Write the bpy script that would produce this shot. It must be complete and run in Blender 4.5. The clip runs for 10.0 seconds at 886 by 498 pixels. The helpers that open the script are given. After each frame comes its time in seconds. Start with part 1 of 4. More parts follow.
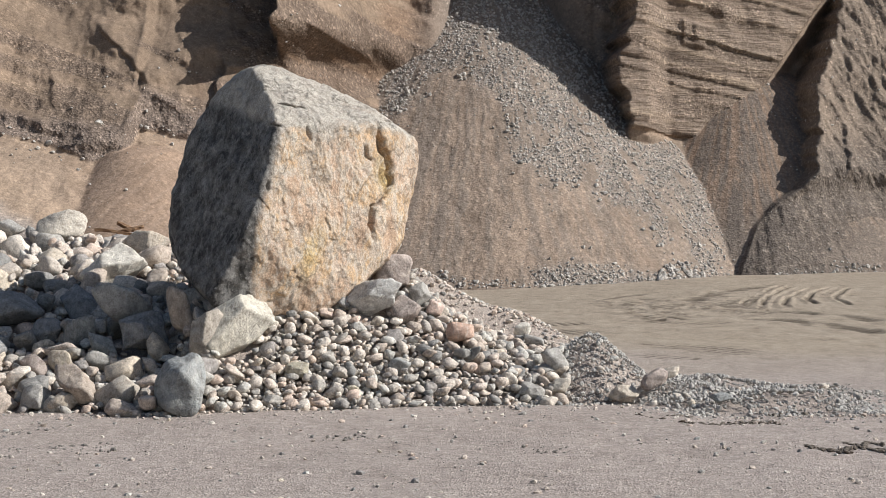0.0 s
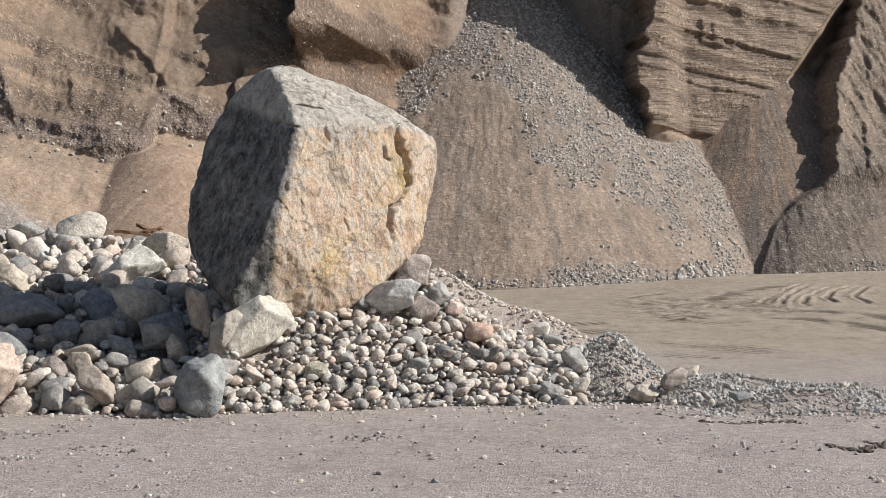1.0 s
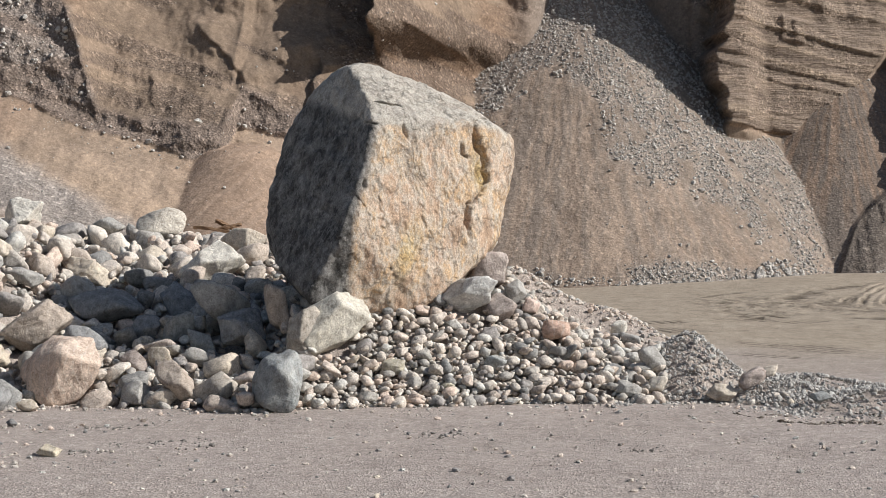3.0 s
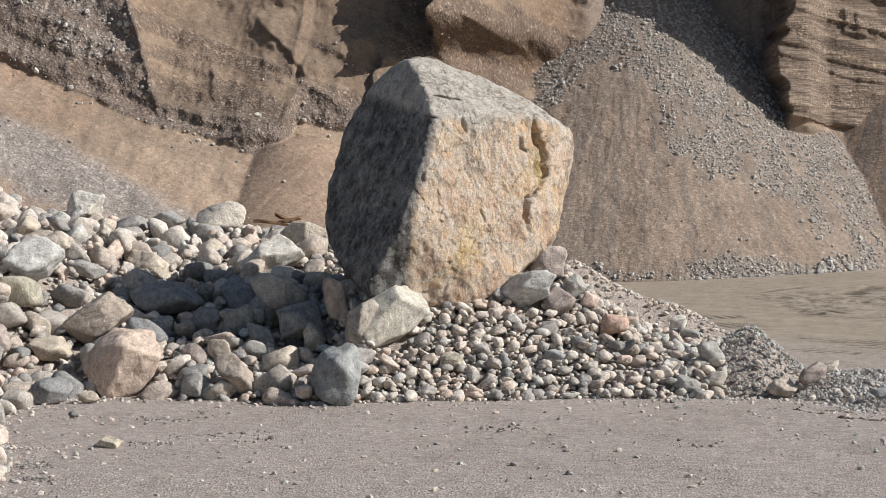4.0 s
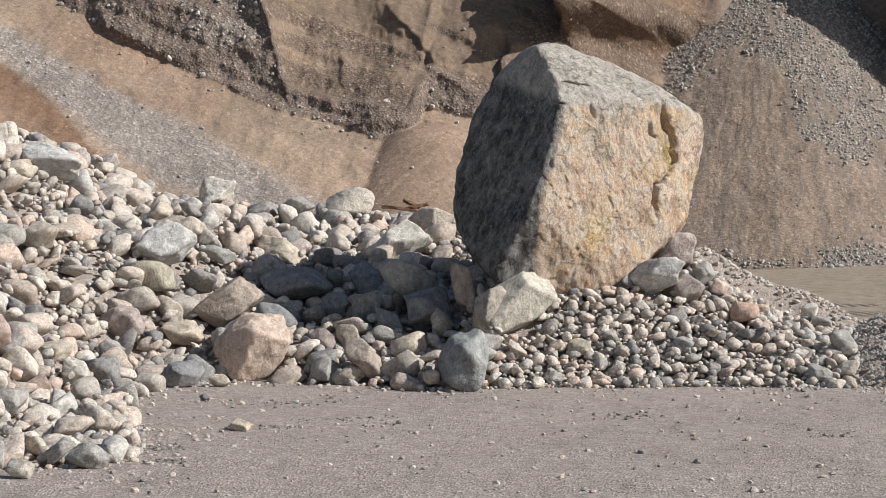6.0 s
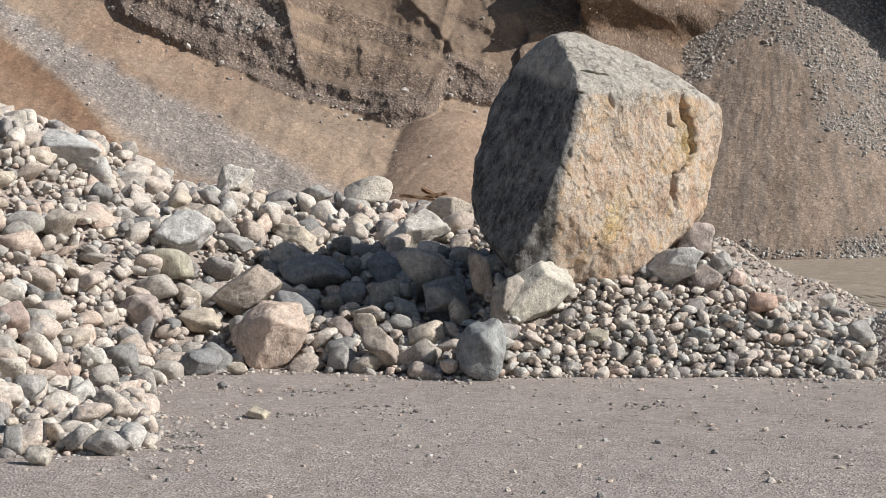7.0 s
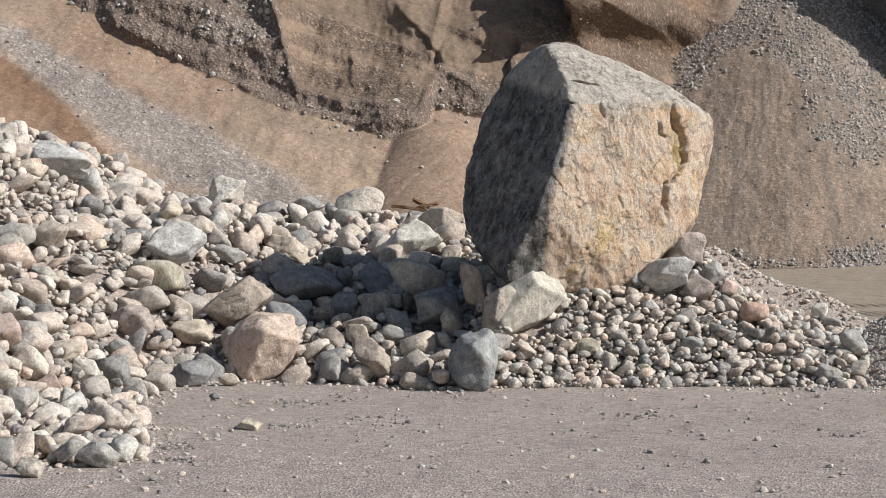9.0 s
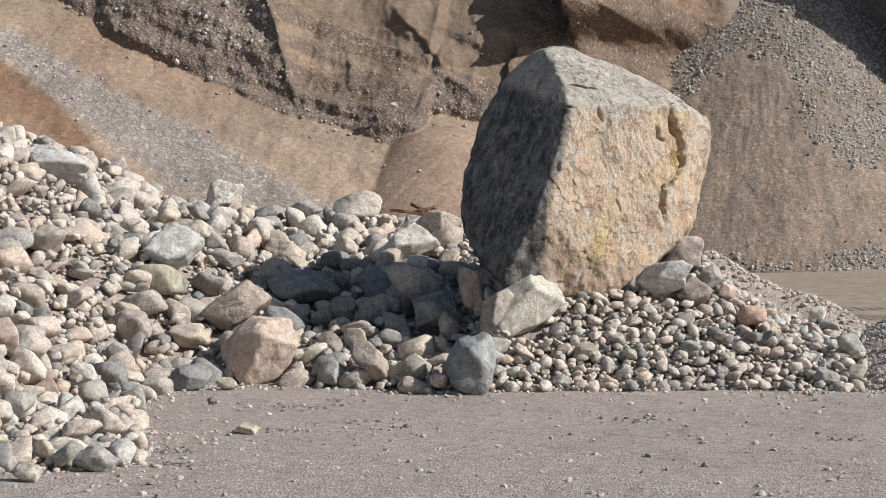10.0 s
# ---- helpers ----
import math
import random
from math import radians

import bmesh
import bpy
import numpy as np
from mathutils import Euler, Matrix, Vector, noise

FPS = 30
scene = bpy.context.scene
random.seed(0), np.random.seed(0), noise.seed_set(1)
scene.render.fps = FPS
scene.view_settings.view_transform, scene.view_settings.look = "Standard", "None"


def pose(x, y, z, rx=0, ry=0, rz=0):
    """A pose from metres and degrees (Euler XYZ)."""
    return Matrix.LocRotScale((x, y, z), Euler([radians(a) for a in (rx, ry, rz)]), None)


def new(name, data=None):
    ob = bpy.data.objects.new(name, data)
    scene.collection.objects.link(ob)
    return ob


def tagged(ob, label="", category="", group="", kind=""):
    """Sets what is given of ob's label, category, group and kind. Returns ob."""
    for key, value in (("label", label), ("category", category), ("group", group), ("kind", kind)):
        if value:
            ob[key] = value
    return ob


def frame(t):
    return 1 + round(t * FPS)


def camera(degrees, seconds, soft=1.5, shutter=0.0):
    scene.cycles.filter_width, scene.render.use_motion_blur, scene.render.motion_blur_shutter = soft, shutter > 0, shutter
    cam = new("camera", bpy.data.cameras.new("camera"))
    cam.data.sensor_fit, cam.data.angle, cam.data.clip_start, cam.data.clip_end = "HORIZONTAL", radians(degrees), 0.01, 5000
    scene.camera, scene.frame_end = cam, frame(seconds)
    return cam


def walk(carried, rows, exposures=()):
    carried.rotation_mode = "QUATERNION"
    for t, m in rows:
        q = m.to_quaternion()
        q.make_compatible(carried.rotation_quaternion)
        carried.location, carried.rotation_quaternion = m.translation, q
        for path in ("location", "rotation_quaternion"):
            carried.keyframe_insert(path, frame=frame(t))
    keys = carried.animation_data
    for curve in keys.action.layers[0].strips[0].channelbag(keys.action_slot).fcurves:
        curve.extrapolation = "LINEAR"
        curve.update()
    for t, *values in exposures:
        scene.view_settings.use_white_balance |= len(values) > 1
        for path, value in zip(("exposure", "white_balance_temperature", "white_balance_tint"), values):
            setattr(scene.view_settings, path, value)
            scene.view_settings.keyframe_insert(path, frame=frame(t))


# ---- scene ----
EYE = 1.7
cam = camera(28.92, 10.0, soft=0.7)
# seconds, turn to the left, look up, lean to the left, in degrees; the camera turns where it stands
ROWS = [
    (0.0, 0.0, -0.77, 0.0), (0.5, 0.219, -0.706, -0.107), (1.0, 0.626, -0.765, -0.254), (1.5, 1.018, -0.773, -0.283),
    (2.0, 1.539, -0.759, -0.164), (2.5, 2.273, -0.778, -0.094), (4.0, 5.155, -1.054, 0.104), (4.5, 6.096, -1.148, 0.118),
    (5.0, 7.419, -1.289, 0.22), (5.5, 8.464, -1.374, 0.229), (6.0, 9.412, -1.526, 0.199), (6.2, 9.92, -1.64, 0.2),
    (6.7, 10.14, -1.85, 0.36), (7.3, 9.876, -1.91, 0.5), (7.5, 9.97, -1.853, 0.516), (8.0, 9.813, -1.632, 0.392),
    (8.5, 9.815, -1.592, 0.295), (9.0, 9.731, -1.544, 0.238), (9.5, 9.705, -1.51, 0.246), (10.0, 9.659, -1.413, 0.197),
]
walk(cam, [(t, pose(0, 0, EYE, 90 + up, 0, yaw) @ pose(0, 0, 0, 0, 0, lean)) for t, yaw, up, lean in ROWS],
     [(0.0, 0.04), (2.5, 0.01), (4.0, -0.07), (5.0, -0.14), (6.2, -0.13), (7.5, -0.09), (10.0, -0.11)])

# ---- light: a clear day, the sun low on the right and a little behind the camera ----
SUN_UP, SUN_BACK = 35.0, 8.5
to_sun = Vector((math.cos(radians(SUN_UP)) * math.cos(radians(SUN_BACK)), -math.cos(radians(SUN_UP)) * math.sin(radians(SUN_BACK)), math.sin(radians(SUN_UP))))
sun = new("sun", bpy.data.lights.new("sun", "SUN"))
sun.data.energy, sun.data.angle, sun.data.color = 5.7, radians(0.53), (1.0, 0.975, 0.935)
sun.rotation_euler = to_sun.to_track_quat("Z", "Y").to_euler()
world = bpy.data.worlds.new("sky")
scene.world = world
world.use_nodes = True
wn = world.node_tree
sky = wn.nodes.new("ShaderNodeTexSky")
sky.sky_type, sky.sun_disc = "NISHITA", False
sky.sun_elevation, sky.sun_rotation = radians(SUN_UP), math.atan2(to_sun.x, to_sun.y)
wn.links.new(sky.outputs[0], wn.nodes["Background"].inputs[0])
wn.nodes["Background"].inputs[1].default_value = 0.078

# ---- materials ----
class Nodes:
    """A node material, built from short calls."""

    def __init__(self, name, rough=0.9, spec=0.25):
        self.mat = bpy.data.materials.new(name)
        self.mat.use_nodes = True
        self.tree = self.mat.node_tree
        self.bsdf = self.tree.nodes["Principled BSDF"]
        self.bsdf.inputs["Roughness"].default_value = rough
        self.bsdf.inputs["Specular IOR Level"].default_value = spec

    def add(self, kind, **sockets):
        node = self.tree.nodes.new("ShaderNode" + kind)
        for key, value in sockets.items():
            self.put(value, node.inputs[key.replace("_", " ")])
        return node

    def put(self, value, socket):
        if isinstance(value, bpy.types.NodeSocket):
            self.tree.links.new(value, socket)
        else:
            socket.default_value = value

    def noise(self, where, scale, detail=4.0, rough=0.55):
        return self.add("TexNoise", Vector=where, Scale=scale, Detail=detail, Roughness=rough).outputs[0]

    def lines(self, where, scale, width, rough=0.7):
        """1 along thin wandering lines, 0 between them."""
        off = self.add("Math", Value=self.noise(where, scale, 8.0, rough))
        off.operation = "SUBTRACT"
        off.inputs[1].default_value = 0.5
        size = self.add("Math", Value=off.outputs[0])
        size.operation = "ABSOLUTE"
        return self.grey(size.outputs[0], 0.0, width, 1.0, 0.0)

    def ramp(self, fac, stops, mode="LINEAR"):
        node = self.add("ValToRGB", Fac=fac)
        band = node.color_ramp
        band.interpolation = mode
        while len(band.elements) < len(stops):
            band.elements.new(1.0)
        for e, (p, c) in zip(band.elements, stops):
            e.position, e.color = p, (*c, 1.0) if len(c) == 3 else c
        return node.outputs[0]

    def grey(self, fac, lo, hi, a=0.0, b=1.0):
        node = self.add("MapRange", Value=fac)
        for i, v in enumerate((lo, hi, a, b)):
            node.inputs[i + 1].default_value = v
        return node.outputs[0]

    def mix(self, fac, a, b, mode="MIX"):
        node = self.tree.nodes.new("ShaderNodeMix")
        node.data_type, node.blend_type = "RGBA", mode
        self.put(fac, node.inputs[0])
        self.put(a if not isinstance(a, tuple) else (*a, 1.0), node.inputs[6])
        self.put(b if not isinstance(b, tuple) else (*b, 1.0), node.inputs[7])
        return node.outputs[2]

    def bump(self, height, strength, distance, prior=None):
        node = self.add("Bump", Height=height, Strength=strength, Distance=distance)
        if prior:
            self.put(prior, node.inputs["Normal"])
        return node.outputs[0]

    def end(self, colour, normal=None, rough=None):
        self.put(colour, self.bsdf.inputs["Base Color"])
        if normal:
            self.put(normal, self.bsdf.inputs["Normal"])
        if rough:
            self.put(rough, self.bsdf.inputs["Roughness"])
        return self.mat


PALETTE = [
    (0.00, (0.37, 0.340, 0.305)), (0.13, (0.20, 0.20, 0.195)), (0.20, (0.48, 0.43, 0.38)), (0.35, (0.49, 0.42, 0.365)),
    (0.47, (0.32, 0.305, 0.28)), (0.57, (0.56, 0.51, 0.45)), (0.68, (0.50, 0.40, 0.335)), (0.76, (0.40, 0.34, 0.29)),
    (0.85, (0.25, 0.235, 0.225)), (0.91, (0.45, 0.44, 0.41)), (0.97, (0.47, 0.41, 0.335)),
]


def stone_material(name, tone=None, islands=False, light=1.0, veins=0.0, tiny=False):
    """Weathered river stone: dusty, speckled, faintly banded; tone: one colour, or the palette by chance."""
    n = Nodes(name, 0.88, 0.2)
    if islands:
        where = n.add("TexCoord").outputs["Object"]
        chance = n.add("NewGeometry").outputs["Random Per Island"]
    else:
        where = n.add("NewGeometry").outputs["Position"]
        chance = n.add("ObjectInfo").outputs["Random"]
    if tone:
        base = n.mix(chance, tuple((0.62 if islands else 0.92) * c for c in tone), tuple((1.25 if islands else 1.08) * c for c in tone))
    else:
        base = n.ramp(chance, [(p, tuple(light * v for v in c)) for p, c in PALETTE], "CONSTANT")
    stain = n.noise(where, 6.0, 6.0, 0.65)
    base = n.mix(n.grey(stain, 0.35, 0.7, 0.0, 0.55), base, n.mix(0.5, base, (0.41, 0.375, 0.338)))
    speck = n.noise(where, 75.0, 3.0, 0.7)
    base = n.mix(1.0, base, n.ramp(speck, [(0.36, (0.76, 0.75, 0.74)), (0.5, (1.0, 1.0, 1.0)), (0.64, (1.16, 1.15, 1.14))]), "MULTIPLY")
    if not tiny:
        blot = n.noise(where, 11.0 if tone else 24.0, 6.0, 0.7)
        base = n.mix(1.0, base, n.ramp(blot, [(0.36, (0.70, 0.67, 0.65)), (0.47, (0.96, 0.96, 0.96)), (0.55, (1.05, 1.04, 1.03)), (0.64, (1.32, 1.32, 1.30))]), "MULTIPLY")
    if veins:
        wave = n.add("TexWave", Vector=where, Scale=5.0, Distortion=9.0, Detail=4.0)
        base = n.mix(n.grey(wave.outputs[0], 0.9, 1.0, 0.0, veins), base, (0.62, 0.58, 0.52))
    rough = n.noise(where, 22.0, 7.0, 0.68)
    if not tiny:
        crack = n.lines(where, 5.0 if tone else 9.0, 0.018, 0.6)
        base = n.mix(n.grey(crack, 0.0, 1.0, 0.0, 0.5), base, n.mix(1.0, base, (0.45, 0.43, 0.41), "MULTIPLY"))
    return n.end(base, n.bump(rough, 0.7, 0.028, n.bump(speck, 0.5, 0.006)))


def ground_material():
    """Rolled gravel and dust near the pile, going over into driven sand on the pit floor."""
    n = Nodes("pit_ground", 0.95, 0.15)
    where = n.add("NewGeometry").outputs["Position"]
    sand = n.add("Attribute")
    sand.attribute_name = "sand"
    broad, fine, grain = n.noise(where, 0.55, 5.0), n.noise(where, 9.0, 5.0, 0.6), n.noise(where, 80.0, 1.5, 0.65)
    gravel = n.ramp(fine, [(0.25, (0.28, 0.24, 0.219)), (0.5, (0.348, 0.302, 0.275)), (0.75, (0.415, 0.367, 0.336))])
    dust = n.ramp(fine, [(0.25, (0.30, 0.25, 0.197)), (0.6, (0.375, 0.32, 0.256)), (0.8, (0.43, 0.37, 0.30))])
    drag = n.add("Mapping", Vector=where)
    drag.inputs["Scale"].default_value = (1.0, 0.45, 1.0)
    drag.inputs["Rotation"].default_value = (0.0, 0.0, radians(20))
    scuff = n.noise(drag.outputs[0], 3.2, 9.0, 0.72)
    dust = n.mix(1.0, dust, n.ramp(scuff, [(0.33, (0.62, 0.60, 0.58)), (0.43, (0.9, 0.89, 0.88)), (0.55, (1, 1, 1)), (0.66, (1.12, 1.12, 1.11))]), "MULTIPLY")
    gravel = n.mix(1.0, gravel, n.ramp(scuff, [(0.33, (0.84, 0.83, 0.82)), (0.45, (1, 1, 1)), (0.66, (1.08, 1.08, 1.08))]), "MULTIPLY")
    base = n.mix(sand.outputs["Fac"], gravel, dust)
    damp_shade = n.add("Attribute")
    damp_shade.attribute_name = "damp_shade"
    # dark brown: shade inside the ruts painted as colour, and damp churned sand
    base = n.mix(damp_shade.outputs["Fac"], base, (0.088, 0.070, 0.054))
    base = n.mix(n.grey(broad, 0.3, 0.75, 0.0, 0.45), base, n.mix(1.0, base, (0.80, 0.78, 0.76), "MULTIPLY"))
    base = n.mix(1.0, base, n.ramp(grain, [(0.36, (0.7, 0.69, 0.68)), (0.5, (1.0, 1.0, 1.0)), (0.64, (1.3, 1.28, 1.26))]), "MULTIPLY")
    pebble = n.add("TexVoronoi", Vector=where, Scale=55.0)
    pits = pebble.outputs[0]
    chip = n.add("SeparateColor", Color=pebble.outputs["Color"]).outputs[0]
    base = n.mix(n.grey(sand.outputs["Fac"], 0.0, 1.0, 1.0, 0.15), base, n.mix(1.0, base, n.ramp(chip, [(0.0, (0.72, 0.72, 0.72)), (0.12, (0.9, 0.89, 0.88)), (0.5, (1, 1, 1)), (0.9, (1.06, 1.06, 1.05)), (0.97, (1.4, 1.39, 1.37))]), "MULTIPLY"))
    return n.end(base, n.bump(scuff, 0.3, 0.05, n.bump(fine, 0.55, 0.03, n.bump(pits, 0.6, 0.012, n.bump(grain, 0.6, 0.008)))))


def wall_material():
    """Layered sand and gravel of the pit face, tinted layer by layer by the mesh's own colours."""
    n = Nodes("pit_face", 0.97, 0.1)
    where = n.add("NewGeometry").outputs["Position"]
    tint = n.add("Attribute")
    tint.attribute_name = "tint"
    coarse = n.add("Attribute")
    coarse.attribute_name = "coarse"
    rough = coarse.outputs["Fac"]
    mid, fine, grit = n.noise(where, 0.7, 8.0, 0.62), n.noise(where, 6.5, 5.0, 0.7), n.noise(where, 24.0, 2.0, 0.7)
    base = n.mix(1.0, tint.outputs["Color"], n.ramp(mid, [(0.34, (0.86, 0.85, 0.84)), (0.5, (1, 1, 1)), (0.66, (1.13, 1.12, 1.10))]), "MULTIPLY")
    base = n.mix(1.0, base, n.ramp(fine, [(0.34, (0.80, 0.79, 0.78)), (0.5, (1, 1, 1)), (0.66, (1.17, 1.16, 1.14))]), "MULTIPLY")
    speck = n.mix(1.0, base, n.ramp(grit, [(0.36, (0.68, 0.68, 0.68)), (0.5, (1, 1, 1)), (0.64, (1.34, 1.34, 1.34))]), "MULTIPLY")
    base = n.mix(n.grey(rough, 0.0, 1.0, 0.35, 1.0), base, speck)
    pebble = n.add("TexVoronoi", Vector=where, Scale=14.0)
    chip = n.add("SeparateColor", Color=pebble.outputs["Color"]).outputs[0]
    base = n.mix(n.grey(rough, 0.0, 1.0, 0.1, 1.0), base, n.mix(1.0, base, n.ramp(chip, [(0.0, (0.72, 0.71, 0.70)), (0.55, (1.0, 1.0, 1.0)), (0.85, (1.12, 1.12, 1.12)), (1.0, (1.9, 1.88, 1.85))]), "MULTIPLY"))
    bedded = n.add("Attribute")
    bedded.attribute_name = "bedded"
    layer = n.add("Mapping", Vector=where)
    layer.inputs["Rotation"].default_value = (0.0, radians(11.5), 0.0)
    layer.inputs["Scale"].default_value = (0.45, 0.45, 5.5)
    beds = n.noise(layer.outputs[0], 1.3, 8.0, 0.7)
    base = n.mix(bedded.outputs["Fac"], base, n.mix(1.0, base, n.ramp(beds, [(0.34, (0.52, 0.51, 0.50)), (0.41, (0.80, 0.80, 0.80)), (0.48, (0.96, 0.96, 0.96)), (0.56, (1.03, 1.03, 1.02)), (0.61, (1.22, 1.21, 1.19)), (0.68, (1.32, 1.30, 1.27))]), "MULTIPLY"))
    cut = n.add("Math", Value=beds)
    cut.operation = "MULTIPLY"
    n.put(bedded.outputs["Fac"], cut.inputs[1])
    stone = n.add("Math", Value=pebble.outputs[0])
    stone.operation = "MULTIPLY"
    n.put(rough, stone.inputs[1])
    normal = n.bump(cut.outputs[0], 0.7, 0.25, n.bump(fine, 0.35, 0.07, n.bump(stone.outputs[0], 0.5, 0.05, n.bump(grit, 0.4, 0.025))))
    return n.end(base, normal)


def boulder_material():
    """Split gneiss: grey weathered skin, ochre iron stain on the broken face, pale scaly flecks and dark lichen; shade
    painted on the left face.
    """
    n = Nodes("boulder_rock", 0.8, 0.25)
    where = n.add("TexCoord").outputs["Object"]
    rust, shade_tint, lichen = n.add("Attribute"), n.add("Attribute"), n.add("Attribute")
    rust.attribute_name, shade_tint.attribute_name, lichen.attribute_name = "rust", "shade_tint", "lichen"
    run = n.add("Mapping", Vector=where)
    run.inputs["Scale"].default_value = (1.0, 1.0, 0.55)
    run.inputs["Rotation"].default_value = (0.0, radians(16), 0.0)
    streak = n.noise(run.outputs[0], 3.4, 9.0, 0.66)
    big, mid, fine, grain = n.noise(where, 1.9, 7.0, 0.62), n.noise(where, 5.5, 9.0, 0.70), n.noise(where, 19.0, 7.0, 0.74), n.noise(where, 70.0, 4.0, 0.78)
    grey = n.ramp(mid, [(0.34, (0.27, 0.245, 0.21)), (0.44, (0.355, 0.32, 0.28)), (0.55, (0.405, 0.37, 0.32)), (0.66, (0.49, 0.455, 0.40))])
    ochre = n.ramp(streak, [(0.30, (0.36, 0.24, 0.165)), (0.40, (0.43, 0.305, 0.215)), (0.47, (0.49, 0.35, 0.25)), (0.53, (0.48, 0.39, 0.305)), (0.59, (0.52, 0.35, 0.205)), (0.68, (0.53, 0.475, 0.40))])
    patch = n.add("Math")
    patch.operation = "ADD"
    n.put(n.grey(rust.outputs["Fac"], 0.0, 1.0, -0.45, 1.2), patch.inputs[0])
    n.put(n.grey(big, 0.38, 0.62, 0.45, -0.48), patch.inputs[1])
    edge = n.add("Math")
    edge.operation = "ADD"
    n.put(patch.outputs[0], edge.inputs[0])
    n.put(n.grey(mid, 0.38, 0.62, 0.3, -0.3), edge.inputs[1])
    base = n.mix(n.grey(edge.outputs[0], 0.0, 0.8), grey, ochre)
    base = n.mix(n.grey(lichen.outputs["Fac"], 0.1, 1.0, 0.0, 0.75), base, n.mix(n.grey(fine, 0.4, 0.6), (0.44, 0.30, 0.10), (0.56, 0.42, 0.17)))
    # dark greys: shade of the side turned from the sun, painted as colour
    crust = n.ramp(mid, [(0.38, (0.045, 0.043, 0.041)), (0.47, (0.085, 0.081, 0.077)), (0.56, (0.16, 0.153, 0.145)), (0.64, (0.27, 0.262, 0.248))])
    base = n.mix(shade_tint.outputs["Fac"], base, crust)
    pale, dark = n.lines(run.outputs[0], 3.1, 0.045), n.lines(where, 2.3, 0.016, 0.62)
    base = n.mix(n.grey(pale, 0.0, 1.0, 0.0, 0.5), base, n.mix(shade_tint.outputs["Fac"], (0.52, 0.485, 0.43), (0.30, 0.29, 0.275)))
    base = n.mix(n.grey(fine, 0.56, 0.63, 0.0, 0.45), base, n.mix(shade_tint.outputs["Fac"], (0.56, 0.525, 0.47), (0.36, 0.35, 0.335)))
    base = n.mix(n.grey(fine, 0.43, 0.34, 0.0, 0.35), base, (0.17, 0.14, 0.11))
    base = n.mix(n.grey(dark, 0.0, 1.0, 0.0, 0.28), base, (0.12, 0.10, 0.08))
    base = n.mix(1.0, base, n.ramp(grain, [(0.38, (0.68, 0.67, 0.66)), (0.5, (1, 1, 1)), (0.62, (1.34, 1.33, 1.31))]), "MULTIPLY")
    normal = n.bump(streak, 0.5, 0.10, n.bump(dark, 0.6, -0.03, n.bump(mid, 0.35, 0.06, n.bump(fine, 0.5, 0.025, n.bump(grain, 0.5, 0.007)))))
    return n.end(base, normal)


def wood_material():
    n = Nodes("rotten_wood", 0.9, 0.2)
    where = n.add("TexCoord").outputs["Object"]
    run = n.add("Mapping", Vector=where)
    run.inputs["Scale"].default_value = (2.0, 30.0, 30.0)
    g = n.noise(run.outputs[0], 2.0, 5.0)
    return n.end(n.ramp(g, [(0.3, (0.09, 0.05, 0.03)), (0.6, (0.24, 0.15, 0.09)), (0.8, (0.36, 0.27, 0.18))]), n.bump(g, 0.6, 0.01))


COBBLE = stone_material("cobble_stone", light=1.24)
COBBLES = stone_material("cobbles_stone", islands=True, light=1.24)
PEBBLES = stone_material("pebble_stone", islands=True, light=1.18, tiny=True)
GRAVEL = stone_material("gravel_stone", tone=(0.42, 0.405, 0.38), islands=True, tiny=True)
CLOD = stone_material("clod_soil", tone=(0.15, 0.123, 0.10), islands=True)
CHIPS = stone_material("chip_stone", tone=(0.27, 0.25, 0.23), islands=True)
CLASTS = stone_material("clast_stone", tone=(0.46, 0.43, 0.395), islands=True, tiny=True)
GROUND, FACE, ROCK, WOOD = ground_material(), wall_material(), boulder_material(), wood_material()


# ---- fields: noise, ground, pile, pit face ----
def lattice(ix, iy, iz, seed):
    """A fixed chance from 0 to 1 for each corner of a grid."""
    h = (ix * 374761393 + iy * 668265263 + iz * 2147483647 + seed * 974634777) & 0xFFFFFFFF
    h = ((h ^ (h >> 13)) * 1274126177) & 0xFFFFFFFF
    h = ((h ^ (h >> 16)) * 2246822519) & 0xFFFFFFFF
    return ((h ^ (h >> 15)) & 0xFFFFFF) / 16777215.0


def grain(x, y, z=0.0, seed=0):
    """Smooth noise from -1 to 1."""
    x, y, z = np.broadcast_arrays(np.asarray(x, float), np.asarray(y, float), np.asarray(z, float))
    ix, iy, iz = (np.floor(v).astype(np.int64) for v in (x, y, z))
    fx, fy, fz = x - ix, y - iy, z - iz
    fx, fy, fz = (v * v * v * (v * (v * 6 - 15) + 10) for v in (fx, fy, fz))
    out = 0
    for a in (0, 1):
        for b in (0, 1):
            for c in (0, 1):
                w = (fx if a else 1 - fx) * (fy if b else 1 - fy) * (fz if c else 1 - fz)
                out = out + w * lattice(ix + a, iy + b, iz + c, seed)
    return 2 * out - 1


def fbm(x, y, z=0.0, octaves=4, seed=0, gain=0.5):
    total, amp = 0.0, 1.0
    for o in range(octaves):
        total = total + amp * grain(np.asarray(x) * 2**o + 17 * o, np.asarray(y) * 2**o - 9 * o, np.asarray(z) * 2**o, seed + o)
        amp *= gain
    return total


def step(v, lo=0.0, hi=1.0):
    s = np.clip((np.asarray(v, float) - lo) / (hi - lo), 0, 1)
    return s * s * (3 - 2 * s)


def knots(v, *pairs):
    p = np.array(pairs, float)
    return np.interp(v, p[:, 0], p[:, 1])


def softmin(a, b, k):
    h = np.clip(0.5 + 0.5 * (b - a) / k, 0, 1)
    return b * (1 - h) + a * h - k * h * (1 - h)


